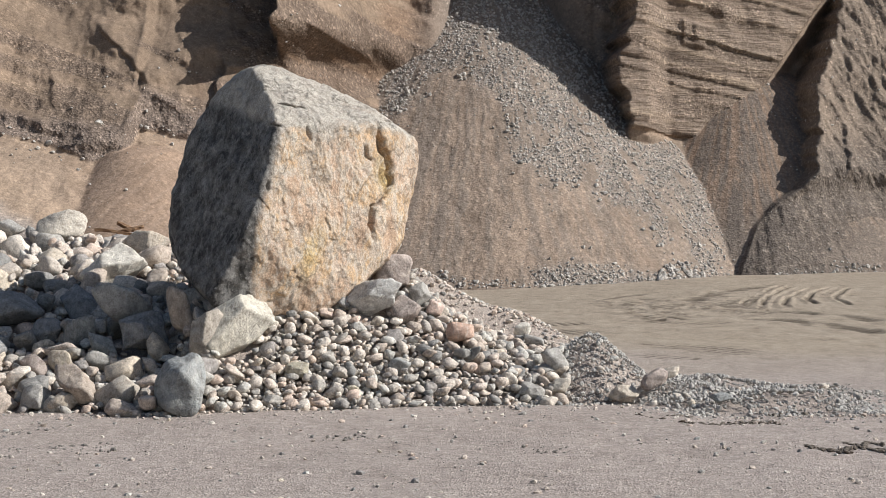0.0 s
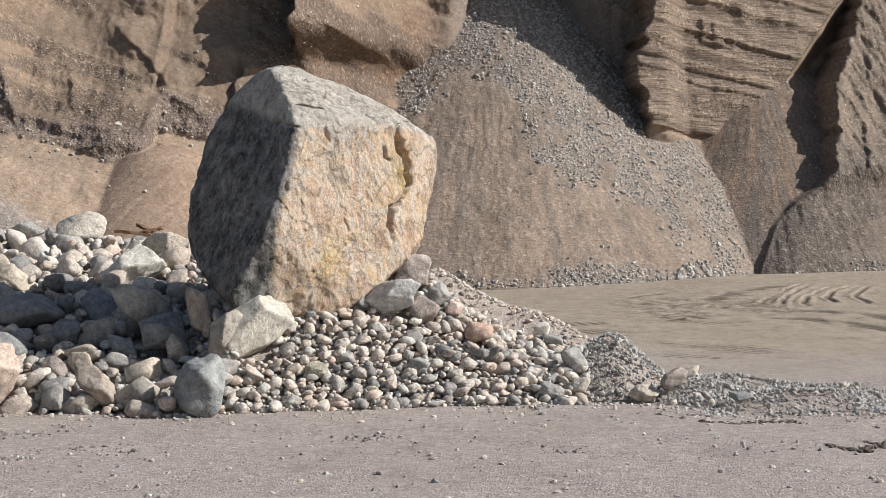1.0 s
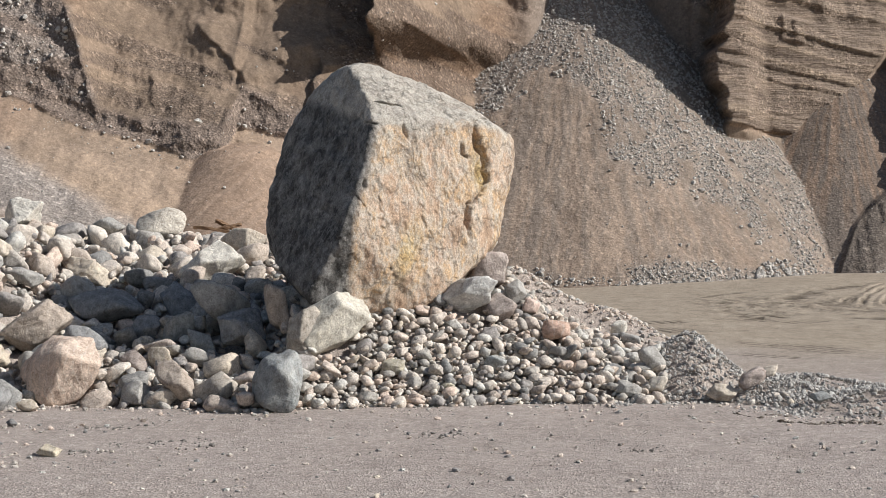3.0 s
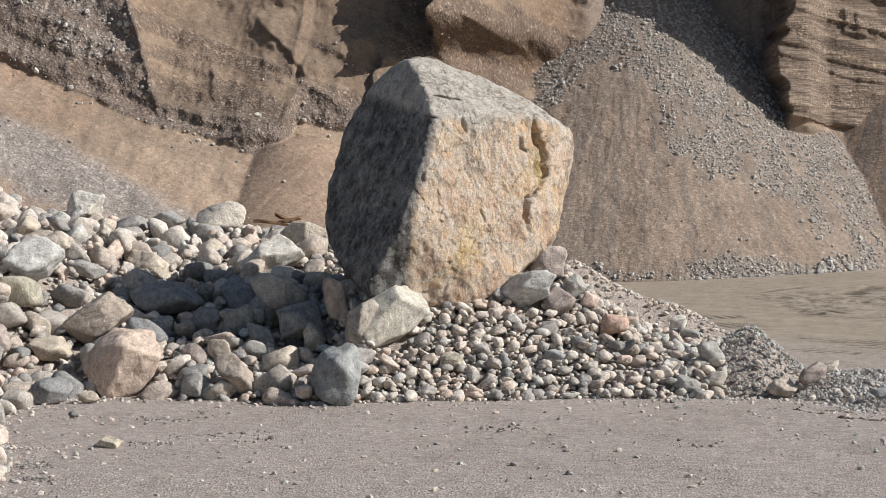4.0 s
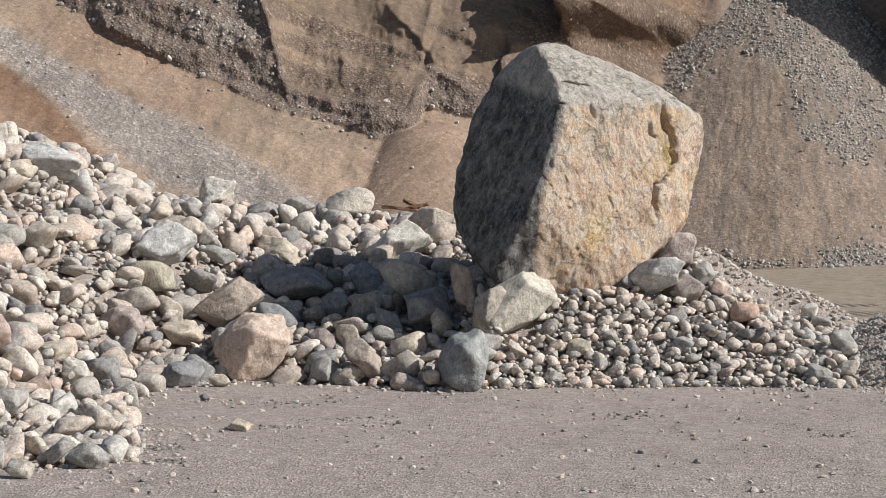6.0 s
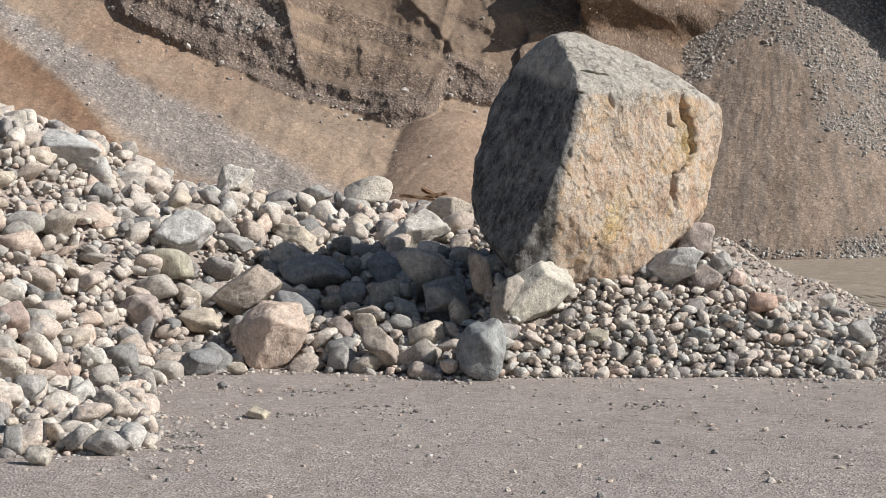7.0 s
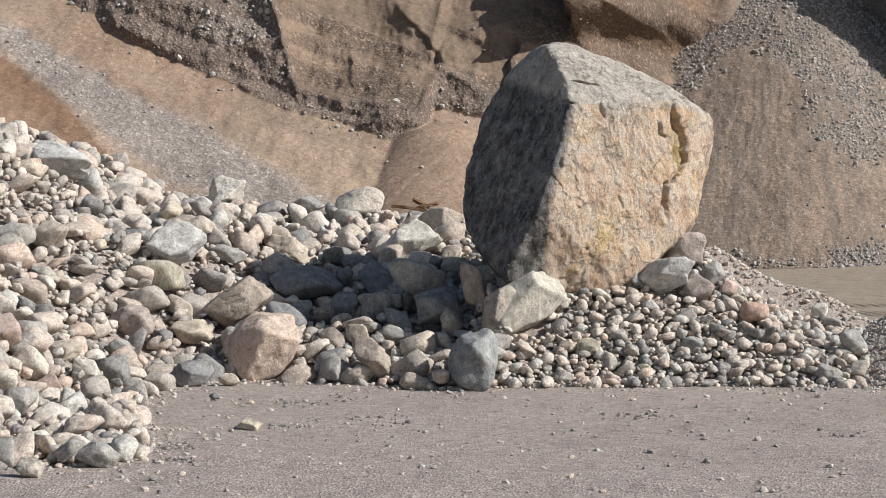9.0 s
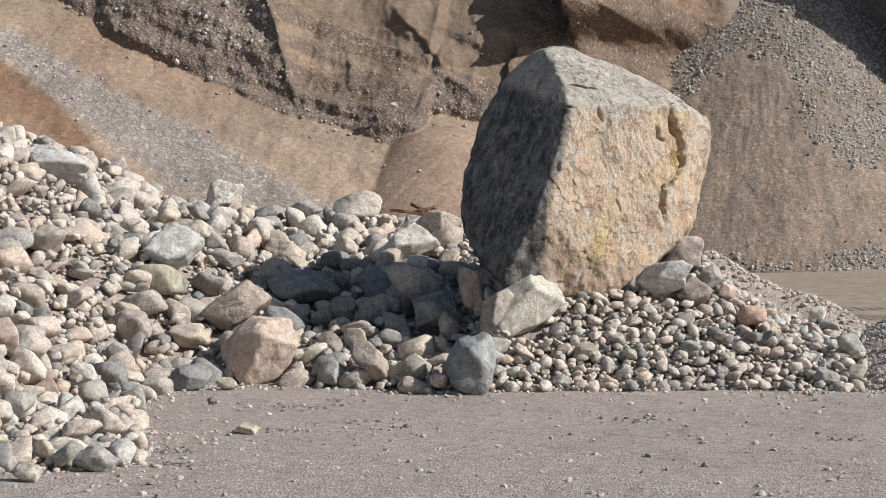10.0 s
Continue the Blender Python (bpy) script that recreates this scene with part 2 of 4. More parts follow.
# the edge of the pile, counter-clockwise from the near corner
EDGE = [(-14, 10.2), (-4.6, 10.2), (-4.0, 10.45), (-3.85, 10.8), (-4.2, 11.6), (-4.9, 13.4), (-5.2, 14.9), (-4.6, 15.9), (-3.7, 15.7), (-2.6, 15.4), (-1.5, 15.7), (-0.4, 16.0),
        (0.9, 16.3), (1.7, 16.3), (2.5, 15.2), (3.7, 15.3), (4.7, 17.0), (3.5, 18.0), (2.3, 19.2), (1.3, 20.4), (-0.8, 21.5), (-2, 24), (-6, 25), (-10, 25), (-14, 24)]


def inside(x, y):
    """Metres from the pile's edge inwards (negative outside)."""
    x, y = np.asarray(x, float), np.asarray(y, float)
    best, crossed = np.full(np.broadcast(x, y).shape, 1e9), np.zeros(np.broadcast(x, y).shape, bool)
    for (ax, ay), (bx, by) in zip(EDGE, EDGE[1:] + EDGE[:1]):
        ex, ey = bx - ax, by - ay
        s = np.clip(((x - ax) * ex + (y - ay) * ey) / (ex * ex + ey * ey), 0, 1)
        best = np.minimum(best, np.hypot(x - ax - s * ex, y - ay - s * ey))
        if ey:
            crossed ^= ((ay > y) != (by > y)) & (x < ax + (y - ay) / ey * ex)
    return np.where(crossed, best, -best)


def floor_height(x, y):
    """The pit floor: flat by the pile, rising a little towards the far right."""
    ramp = knots(x, (1, 0), (7, 0.25), (13.4, 0.37), (25, 0.45)) * step(y, 20, 46)
    return ramp + 0.012 * fbm(np.asarray(x) * 0.6, np.asarray(y) * 0.6, 0, 3, 5)


def pile_height(x, y):
    """The pile under its stones."""
    d = inside(x, y)
    cap = knots(x, (-14, 3.6), (-10, 2.9), (-8.6, 2.45), (-7.7, 2.12), (-7.3, 1.82), (-6.7, 1.54), (-5.9, 1.48), (-4.2, 1.46), (-3, 1.42), (-1, 1.25), (-0.3, 1.08), (-0.12, 0.88), (0.1, 0.70), (0.44, 0.54), (0.85, 0.50),
                (1.15, 0.34), (1.8, 0.20), (2.3, 0.15), (3.2, 0.12), (4.7, 0.03))
    d0 = np.clip(d, 0, 9)
    bank = 1 - step(x, -6.0, -4.9)
    fan = step(x, -2.7, -2.1)
    gentle = np.minimum(0.76 * d0, 0.04 + 0.30 * np.clip(np.asarray(y, float) - 15.6, 0, 9))
    rise = fan * 0.76 * d0 + bank * 0.54 * d0 + (1 - fan - bank) * gentle
    h = softmin(rise, cap, 0.45) + 0.07 * fbm(np.asarray(x) * 1.3, np.asarray(y) * 1.3, 0, 3, 11) * step(d, 0.1, 0.8)
    berm = knots(x, (-1.2, 0), (-0.6, 1.2), (-0.25, 1.26), (0.1, 1.05), (0.42, 0.88), (0.93, 0.76), (1.4, 0.5), (2.0, 0.2), (2.4, 0)) * (1 - step(np.abs(np.asarray(y) - 19.3), 0.2, 1.5)) * step(d, 0, 0.7)
    h = np.maximum(h, berm) + 0.05 * np.exp(-((x + 2.35) / 0.7) ** 2 - ((np.asarray(y) - 17.2) / 0.8) ** 2) * step(d, 0.3, 1.2)
    # the small heap of crushed gravel beside the fan
    q = np.hypot(np.asarray(x, float) - 1.47, (np.asarray(y, float) - 17.25) / 1.15)
    spill = 0.74 - 0.86 * np.sqrt(q * q + 0.012) + 0.05 * fbm(np.asarray(x) * 2.2, np.asarray(y) * 2.2, 0, 3, 15)
    h = np.maximum(h, spill * step(d, 0, 0.3))
    return np.where(d > 0, np.maximum(h, 0) * step(d, -0.02, 0.1), 0.25 * np.clip(d, -0.5, 0))


def foot_line(x):
    """Where the pit face meets the floor."""
    return knots(x, (-45, 27), (-25, 33.5), (-10, 40.5), (1, 45), (7, 48), (13.4, 51.5), (30, 54), (45, 56))


def cone(x, z, cx, cy, top, left, right, slope=0.78):
    """How far away the near side of a heap of run-down gravel lies, at that height; left, right: how fast its flanks fall back."""
    r = np.clip(top - z, 0, None) / slope
    d = x - cx
    y = cy - r + np.where(d < 0, left, right) * d * d / (r + 1.5) + 4.0 * np.clip(z - top, 0, None)
    return np.minimum(y, cy + 30)


def ledge(x, z, x0, z0, x1, z1, out, run, soft=0.12):
    """A broken edge from (x0, z0) up to (x1, z1): what lies to its right stands out, and runs back into the slope further right."""
    s = (z - z0) / (z1 - z0)
    edge = x0 + np.clip(s, -0.3, 1.3) * (x1 - x0) + 0.10 * fbm(z * 2.3, x0, 0, 3, 31)
    d = x - edge
    return -out * step(d, 0, soft) * np.exp(-np.clip(d, 0, None) / run) * step(s, -0.25, 0.12) * (1 - step(s, 0.9, 1.25))


def courses(v, seed, sharp=0.18):
    """Beds of uneven hardness: each unit of v stands out by its own chance amount, with a sharp lower edge."""
    i = np.floor(v).astype(np.int64)
    f = v - i
    a, b = lattice(i, i * 0, i * 0, seed), lattice(i + 1, i * 0, i * 0, seed)
    return a + (b - a) * step(f, 1 - sharp, 1)


def face_field(x, z):
    """Depth, colour and coarseness of the pit face at each place across and up it."""
    wob = fbm(x * 0.35, z * 0.35, 0, 4, 41)
    slow = fbm(x * 0.16, z * 0.20, 0, 2, 43)
    fine = fbm(x * 1.6, z * 1.6, 0, 4, 51, 0.55)
    grit = fbm(x * 5.5, z * 5.5, 0, 2, 57, 0.6)
    foot = foot_line(x)
    # left: sand slopes under and over a bed of cemented gravel that dips to the right
    low = knots(x, (-45, 16), (-25, 10.8), (-18.6, 7.3), (-16.7, 6.24), (-14.8, 5.31), (-13.4, 4.8), (-12.4, 4.33), (-11.9, 4.13), (-10.7, 3.93), (-10.05, 3.62), (-9.3, 3.37), (-8.5, 3.36), (-8.25, 4.2), (-7.8, 4.17), (-6.8, 4.05), (-3, 4.6), (0, 5)) + 0.06 * fbm(x * 1.4, 3, 0, 4, 61)
    thick = knots(x, (-30, 3.8), (-14, 3.5), (-12.9, 3.0), (-12.3, 1.5), (-11.8, 0.6), (-10.7, 0.52), (-9.6, 0.95), (-8.6, 0.95), (-8.2, 1.15), (-7.8, 1.05), (-6.8, 0.75), (-6.0, 0.5), (-1, 0.3)) + 0.06 * fbm(x * 1.5, 9, 0, 3, 63)
    a = np.clip(z, 0, low)
    b = np.clip(z - low, 0, thick)
    c = np.clip(z - low - thick, 0, 1.0)
    d = np.clip(z - low - thick - 1.0, 0, None)
    above = step(z - low, 0.0, 0.3)
    strata = z + 0.38 * x + 0.10 * wob
    left = foot + 2.8 * step(x, -5.0, -1.0) + 1.32 * a - 0.02 * step(z - low, -0.10, 0.2) + 0.40 * b + 1.30 * c + 0.85 * d + 0.55 * slow * above + 0.10 * slow + 0.035 * fine
    # soft broken folds and thin steps along the bedding
    fold = np.abs(fbm(x * 0.33 + 0.30 * z, z * 0.42 - 0.1 * x, 0, 3, 53, 0.45))
    left = left + above * (0.42 * fold - 0.09 * courses(1.5 * strata, 67, 0.08) * step(fbm(x * 0.6, z * 0.9, 0, 2, 69), -0.2, 0.25) - 0.05 * courses(4.0 * strata, 68, 0.12) * step(fbm(x * 0.8, z * 1.1, 0, 2, 64), -0.1, 0.3) + 0.07 * np.abs(fbm(x * 1.5 + 0.5 * z, z * 0.9, 0, 4, 54, 0.55)))
    for args in ((-4.9, 7.15, -4.95, 10.5, 3.6, 4.5, 0.25), (-8.35, 5.8, -9.7, 7.3, 0.20, 2.4), (-6.3, 5.0, -6.4, 6.3, 0.38, 1.2), (-10.45, 4.75, -11.0, 6.1, 0.11, 0.9),
                 (-11.8, 4.3, -13.1, 7.6, 0.13, 3.0), (-7.35, 3.0, -8.2, 3.9, 0.22, 0.9), (-14.6, 6.6, -15.0, 9.0, 0.06, 2.0)):
        left = left + ledge(x, z, *args)
    # an overhanging lip high on the slope beside the run-down heap
    lip = strata - 0.38 * -3.2 - 7.2
    left = left - 0.32 * step(lip, -0.03, 0.06) * np.exp(-np.clip(lip, 0, None) / 0.7) * step(x, -4.3, -3.6) * (1 - step(x, -2.6, -2.1))
    band = step(z - low, -0.02, 0.1) * (1 - step(z - low - thick, -0.1, 0.25))
    scour = fbm(x * 4.5, z * 0.8, 0, 3, 66, 0.6)
    left = left - band * (0.05 * courses(z * 2.2 + 0.5 * x + 0.4 * fine, 65) + 0.022 * scour + 0.02 * grit)
    # right: slope, a bay, and the banded sand cliff that shades it
    shelf = 4.75 - 0.12 * (x - 6)
    right = foot + 3.0 * (1 - step(x, 2.5, 5)) + 1.5 * (step(x, 6.4, 7.4) + (1 - step(z, 3.8, 4.8)) * (step(x, 4.2, 5.0) - step(x, 6.4, 7.4))) + 1.3 * np.clip(z, 0, shelf) + 0.22 * np.clip(z - shelf, 0, None) + 0.25 * slow
    dip = z + 0.20 * (x - 6) + 0.06 * fbm(x * 0.5, z * 0.5, 0, 3, 71)
    bank = step(z, shelf - 0.05, shelf + 0.12) * step(x, 5.0, 5.4) * (1 - step(x - 0.75 * (z - 5), 9.2, 10.2))
    kept = step(fbm(x * 0.55, dip * 1.6, 0, 3, 70), -0.35, 0.35)
    beds = 0.05 * courses(dip * 1.7, 72, 0.07) + 0.11 * courses(dip * 3.6, 73, 0.08) * (0.5 + 0.5 * kept) + 0.09 * courses(dip * 7.5, 74, 0.2) - 0.05 * fbm(x * 0.9, z * 0.5, 0, 3, 76, 0.5)
    worn = 0.08 * np.abs(fbm(x * 0.8, z * 0.45, 0, 4, 75, 0.5))
    pillars = 0.22 * courses(x * 2.4 + 0.15 * fine, 77, 0.15) * step(dip, 7.95, 8.05) * (1 - step(dip, 8.75, 8.85)) * step(x, 6.9, 7.1) * (1 - step(x, 8.9, 9.2))
    right = right - bank * (beds - worn + pillars + 0.2)
    edge = 5.75 + 0.3 * fbm(z * 1.2, 1.0, 0, 3, 81) - 0.25 * courses(dip * 2.1, 72) + 0.5 * step(z, 7.8, 9.5)
    right = right + 3.6 * (1 - step(x - edge, -0.25, 0.1)) * step(x, -0.5, 1.5) * step(z, 4.0, 5.0)
    right = right + step(x - 0.75 * np.clip(z - 5, 0, None), 9.6, 10.6) * (1.2 + 0.5 * fold)
    side = step(x, -1.4, 0.2)
    cliff = left * (1 - side) + right * side
    depth = cliff + (0.02 * fine + 0.014 * grit) * (1 - 0.8 * bank)
    # run-down heaps, rilled from the top down
    rill = fbm((x - 1.2) / (12.0 - np.clip(z, 0, 10.5)) * 75 + 0.8 * fine, z * 0.45, 0, 4, 95, 0.75)
    rill_c = fbm((x - 10.2) / (8.5 - np.clip(z, 0, 7)) * 42, z * 0.5, 0, 4, 96, 0.7)
    wash = 0.010 * rill + 0.016 * grit
    heap_a = cone(x + 0.2 * wob, z, 1.2, 59.0, 10.6, 0.62, 1.1) + wash + 0.04 * fine
    heap_c = cone(x + 0.10 * wob, z, 10.2, 58.1, 7.0, 0.75, 0.75) + 0.010 * rill_c + 0.012 * grit
    # the spur on the right: a gullied slope with a sharp upper left edge
    spur = knots(z, (0, 8.5), (0.36, 8.7), (1.7, 9.45), (2.4, 10.2), (2.85, 10.9), (3.3, 11.35), (4.4, 11.75), (5.3, 11.85), (6.2, 12.0), (8.2, 13.2), (12, 14.6)) + 0.10 * fbm(z * 2.6, 4.0, 0, 4, 97, 0.6) * step(z, 2.7, 4)
    gully = np.abs(fbm(x * 1.1 + 0.30 * z, z * 0.20, 0, 4, 91, 0.55))
    heap_d = foot - 0.9 - 1.0 * step(z, 2.4, 3.6) + 1.10 * z - 0.2 * np.clip(z - 4.5, 0, None) + 0.20 * gully * step(z, 2.6, 5.0) * step(x - spur, 0, 0.5) + 0.02 * rill_c + 0.02 * grit + 0.05 * fine + 0.06 * fbm(x * 3.0 + 1.2 * z, z * 1.3, 0, 4, 92, 0.6) * step(z, 2.8, 4.5)
    low_at = cone(spur, z, 10.2, 58.1, 7.0, 0.75, 0.75) - 0.22 - (foot - 0.9 + 1.10 * z)
    heap_d = heap_d + low_at * (1 - step(z, 2.0, 3.0)) * np.exp(-np.clip(x - spur, 0, None) / 2.0) + 6.0 * np.clip(spur - 0.1 - x, 0, None)
    heap_d = heap_d + 4.0 * step(spur - x, -0.05, 0.45) * step(z, 2.4, 3.6)
    for args in ((13.9, 5.6, 14.3, 7.2, 0.12, 0.6), (13.1, 6.4, 13.4, 7.3, 0.14, 0.5), (12.35, 3.4, 12.7, 4.9, 0.22, 0.5)):
        heap_d = heap_d + ledge(x, z, *args)
    heap_d = np.where(x > 7.5, heap_d, 1e3)
    heap_l = cone(x, z, -8.3, 45.3, 3.65, 1.0, 1.0) + 0.012 * rill
    out, which = depth, np.zeros(x.shape, int)
    for k, heap in enumerate((heap_a, heap_c, heap_d, heap_l), 1):
        which = np.where(heap < out, k, which)
        out = np.where(heap < 500, softmin(out, heap, 0.08), out)

    # colours: bed by bed
    def paint(base, colour, mask):
        return base * (1 - mask[..., None]) + np.array(colour) * mask[..., None]

    tone = np.ones(x.shape + (3,)) * np.array((0.285, 0.214, 0.160))
    tone = paint(tone, (0.270, 0.185, 0.132), step(wob, 0.0, 0.6) * 0.8)
    pale = step(fbm(x * 0.45, strata * 1.3, 0, 4, 101), 0.05, 0.5)
    tone = paint(tone, (0.352, 0.264, 0.198), pale * 0.85)
    coarse = 0.15 + 0.4 * step(fbm(x * 0.4, z * 0.9, 0, 3, 103), 0.1, 0.6) * (1 - pale)
    stripe = step(fbm(x * 0.25, strata * 1.7, 0, 3, 102) + 0.15 * fine, 0.02, 0.35) * above
    tone = paint(tone, (0.195, 0.150, 0.122), stripe * 0.7)
    coarse = np.maximum(coarse, stripe * 0.85)
    tone = tone * (1 - 0.29 * above * (1 - side))[..., None]
    # the gravel bed's own dark tone, with shade of its steep side painted in
    tone = paint(tone, (0.172, 0.137, 0.117), band * (1 - side) * 0.92)
    pebbly = band * step(fbm(x * 0.5, strata * 2.2, 0, 3, 104), 0.2, 0.5) * (1 - step(x, -12.5, -11.5))
    tone = paint(tone, (0.235, 0.205, 0.185), pebbly * 0.6)
    coarse = np.maximum(coarse, band * (1 - side))
    # grey gravel washed over the left slope, and a rusty streak beside it
    under = step(low - z, -0.1, 0.4) * (1 - step(x, -10.5, -8.8))
    upper = knots(x, (-25, 9.6), (-20.3, 7.0), (-17.2, 5.19), (-15.2, 4.18), (-13.3, 3.35), (-10.1, 1.74), (-9, 1.2)) - z
    lower = z - knots(x, (-25, 9.2), (-19.8, 6.13), (-16, 3.45), (-13.9, 2.29), (-12.3, 1.73), (-10.5, 1.2))
    tint_mask = under * step(upper + 0.12 * fine + 0.1 * wob, -0.25, 0.25) * step(lower + 0.15 * fine + 0.1 * wob, -0.5, 0.15)
    tone = paint(tone, (0.268, 0.243, 0.227), tint_mask * 0.85)
    tone = paint(tone, (0.285, 0.182, 0.125), under * step(-upper, 0.1, 0.6) * (1 - step(x, -14.5, -12)) * step(fbm(x * 0.7, z * 0.7, 0, 2, 108), -0.1, 0.5) * 0.45)
    tone = paint(tone, (0.262, 0.205, 0.160), under * (1 - tint_mask) * step(-upper, -0.2, 0.3) * 0.4)
    coarse = np.maximum(coarse, 0.6 * tint_mask)
    rusty = knots(x, (-22, 7.4), (-19.6, 5.7), (-17.3, 4.36), (-15.8, 3.0), (-14.9, 2.0), (-14, 1.2)) - z
    tone = paint(tone, (0.205, 0.125, 0.082), under * step(rusty + 0.08 * fine, 0.0, 0.15) * (1 - step(rusty, 0.5, 1.3)) * 0.85)
    tone = paint(tone, (0.255, 0.165, 0.112), under * step(rusty, 0.6, 1.2) * 0.7)
    # banded cliff, bay, gullied slope
    lines, laminae = courses(dip * 3.6, 73), courses(dip * 7.5, 74)
    tone = paint(tone, (0.282, 0.222, 0.178), bank * 0.95)
    tone = paint(tone, (0.190, 0.146, 0.116), bank * (1 - step(lines, 0.3, 0.5)) * 0.6)
    tone = paint(tone, (0.335, 0.262, 0.200), bank * step(laminae, 0.66, 0.8) * kept * 0.85)
    tone = paint(tone, (0.160, 0.122, 0.098), bank * (1 - step(laminae, 0.16, 0.26)) * 0.5)
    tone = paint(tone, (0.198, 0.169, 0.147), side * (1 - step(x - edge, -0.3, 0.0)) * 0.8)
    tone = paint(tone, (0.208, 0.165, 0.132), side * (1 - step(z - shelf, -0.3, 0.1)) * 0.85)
    # heaps: sandy wash with fans of grey stones
    fan = z - knots(x, (-2.5, 5.0), (-1.3, 5.2), (0, 6.4), (0.7, 6.6), (1.7, 5.7), (2.0, 3.4), (3.2, 3.0), (4.2, 2.7), (5.0, 2.1), (6.0, 1.3), (7.2, 0.4)) + 0.5 * fine
    stony = np.clip(step(fan, -0.3, 0.6) * step(rill + 0.8 * fine, -1.1, 0.1) + step(0.55 - z + 0.3 * wob, 0, 0.4) * step(x, 2.0, 2.8), 0, 1)
    heap_tone = paint(paint(np.ones(tone.shape) * (0.228, 0.184, 0.151), (0.282, 0.216, 0.168), step(rill, -0.3, 0.5) * 0.9), (0.240, 0.208, 0.182), stony * 0.85)
    tone = np.where((which == 1)[..., None], heap_tone, tone)
    tone = np.where((which == 2)[..., None], paint(np.ones(tone.shape) * (0.178, 0.147, 0.124), (0.250, 0.180, 0.134), step(rill_c, -0.3, 0.6) * step(z, 1.0, 2.8) * 0.9), tone)
    tone = np.where((which == 3)[..., None], paint(paint(np.ones(tone.shape) * (0.138, 0.116, 0.100), (0.162, 0.134, 0.113), step(rill_c, 0.0, 0.6)), (0.205, 0.163, 0.130), step(z, 3.2, 5.0) * 0.85), tone)
    tone = np.where((which == 4)[..., None], paint(np.ones(tone.shape) * (0.262, 0.190, 0.142), (0.285, 0.210, 0.160), step(rill, -0.3, 0.6)), tone)
    coarse = np.where(which == 3, 0.75, coarse)
    coarse = np.where(which == 1, 0.35 + 0.6 * stony, np.where(which == 4, 0.15, np.where(which == 2, 0.45, coarse)))
    return out, tone, coarse, np.where((bank > 0.5) & (which == 0) & (x > edge - 0.15), -1, which), np.clip(stony * (which == 1) + 0.10 * step(z - low, -0.7, -0.1) * (1 - step(z - low, 0.0, 0.2)) * (which == 0) * (1 - side) + 0.05 * tint_mask + 0.12 * pebbly + 0.05 * band + 0.03 * stripe, 0, 1)


# ---- meshes ----
def mesh_of(name, verts, faces, material, smooth=True):
    """A mesh from arrays; all faces have the same number of corners."""
    me = bpy.data.meshes.new(name)
    verts, faces = np.asarray(verts, np.float32), np.asarray(faces, np.int32)
    n, k = faces.shape
    me.vertices.add(len(verts))
    me.vertices.foreach_set("co", verts.ravel())
    me.loops.add(n * k)
    me.loops.foreach_set("vertex_index", faces.ravel())
    me.polygons.add(n)
    me.polygons.foreach_set("loop_start", np.arange(0, n * k, k, dtype=np.int32))
    me.polygons.foreach_set("use_smooth", np.full(n, smooth))
    me.update(calc_edges=True)
    me.materials.append(material)
    return me


def sheet(rows, cols):
    """Quads of a grid of rows x cols vertices."""
    i = np.arange(rows * cols).reshape(rows, cols)
    return np.stack([i[:-1, :-1], i[:-1, 1:], i[1:, 1:], i[1:, :-1]], -1).reshape(-1, 4)


def values(me, name, data):
    if data.ndim == 1:
        me.attributes.new(name, "FLOAT", "POINT").data.foreach_set("value", data.astype(np.float32))
    else:
        rgba = np.concatenate([data, np.ones((len(data), 1))], 1)
        me.attributes.new(name, "FLOAT_COLOR", "POINT").data.foreach_set("color", rgba.astype(np.float32).ravel())


# the ground: one sheet, fine where the walk looks, coarse out to the horizon
TRACKS = []


def rut(*points, deep, wide, lug):
    """A wheel track along points on the floor: its depth, half-width and the length of a lug print (0: smooth)."""
    line = [Vector(p) for p in points]
    for _ in range(2 if len(line) > 2 else 0):
        cut = [q for a, b in zip(line, line[1:]) for q in (a.lerp(b, 0.25), a.lerp(b, 0.75))]
        line = [line[0]] + cut + [line[-1]]
    TRACKS.append((line, deep, wide, lug))


rut((5.71, 33.32), (6.55, 36.44), (7.51, 39.64), (8.39, 42.08), deep=0.1, wide=0.055, lug=0)
rut((6.15, 32.88), (6.58, 35.18), (7.35, 38.24), (8.30, 40.94), deep=0.1, wide=0.055, lug=0)
rut((6.66, 32.98), (6.91, 34.72), (7.63, 37.44), (8.68, 40.22), deep=0.11, wide=0.055, lug=0)
rut((7.41, 34.06), (7.65, 36.10), (8.17, 37.98), (9.22, 40.56), deep=0.11, wide=0.055, lug=0)
rut((7.94, 33.46), (8.30, 36.24), (8.67, 37.74), (9.51, 40.10), deep=0.09, wide=0.055, lug=0)
rut((6.10, 33.96), (6.56, 35.96), (7.16, 38.30), deep=0.06, wide=0.06, lug=0)
rut((5.20, 35.84), (6.09, 38.72), (6.71, 39.54), (7.60, 41.16), deep=0.09, wide=0.28, lug=0)
rut((5.19, 29.98), (5.87, 29.92), (6.32, 28.84), (6.80, 26.62), deep=0.09, wide=0.22, lug=0)
rut((6.21, 32.18), (6.87, 31.36), (7.14, 30.30), (7.44, 29.12), deep=0.1, wide=0.22, lug=0)
rut((5.82, 28.72), (6.31, 27.96), (6.75, 26.42), deep=0.06, wide=0.16, lug=0)
rut((1.00, 29.30), (1.80, 29.40), (2.70, 29.60), deep=0.08, wide=0.2, lug=0.2)
rut((1.30, 27.20), (2.00, 27.30), (2.80, 27.70), deep=0.1, wide=0.2, lug=0.21)
rut((1.25, 26.40), (1.95, 26.50), deep=0.1, wide=0.16, lug=0.2)
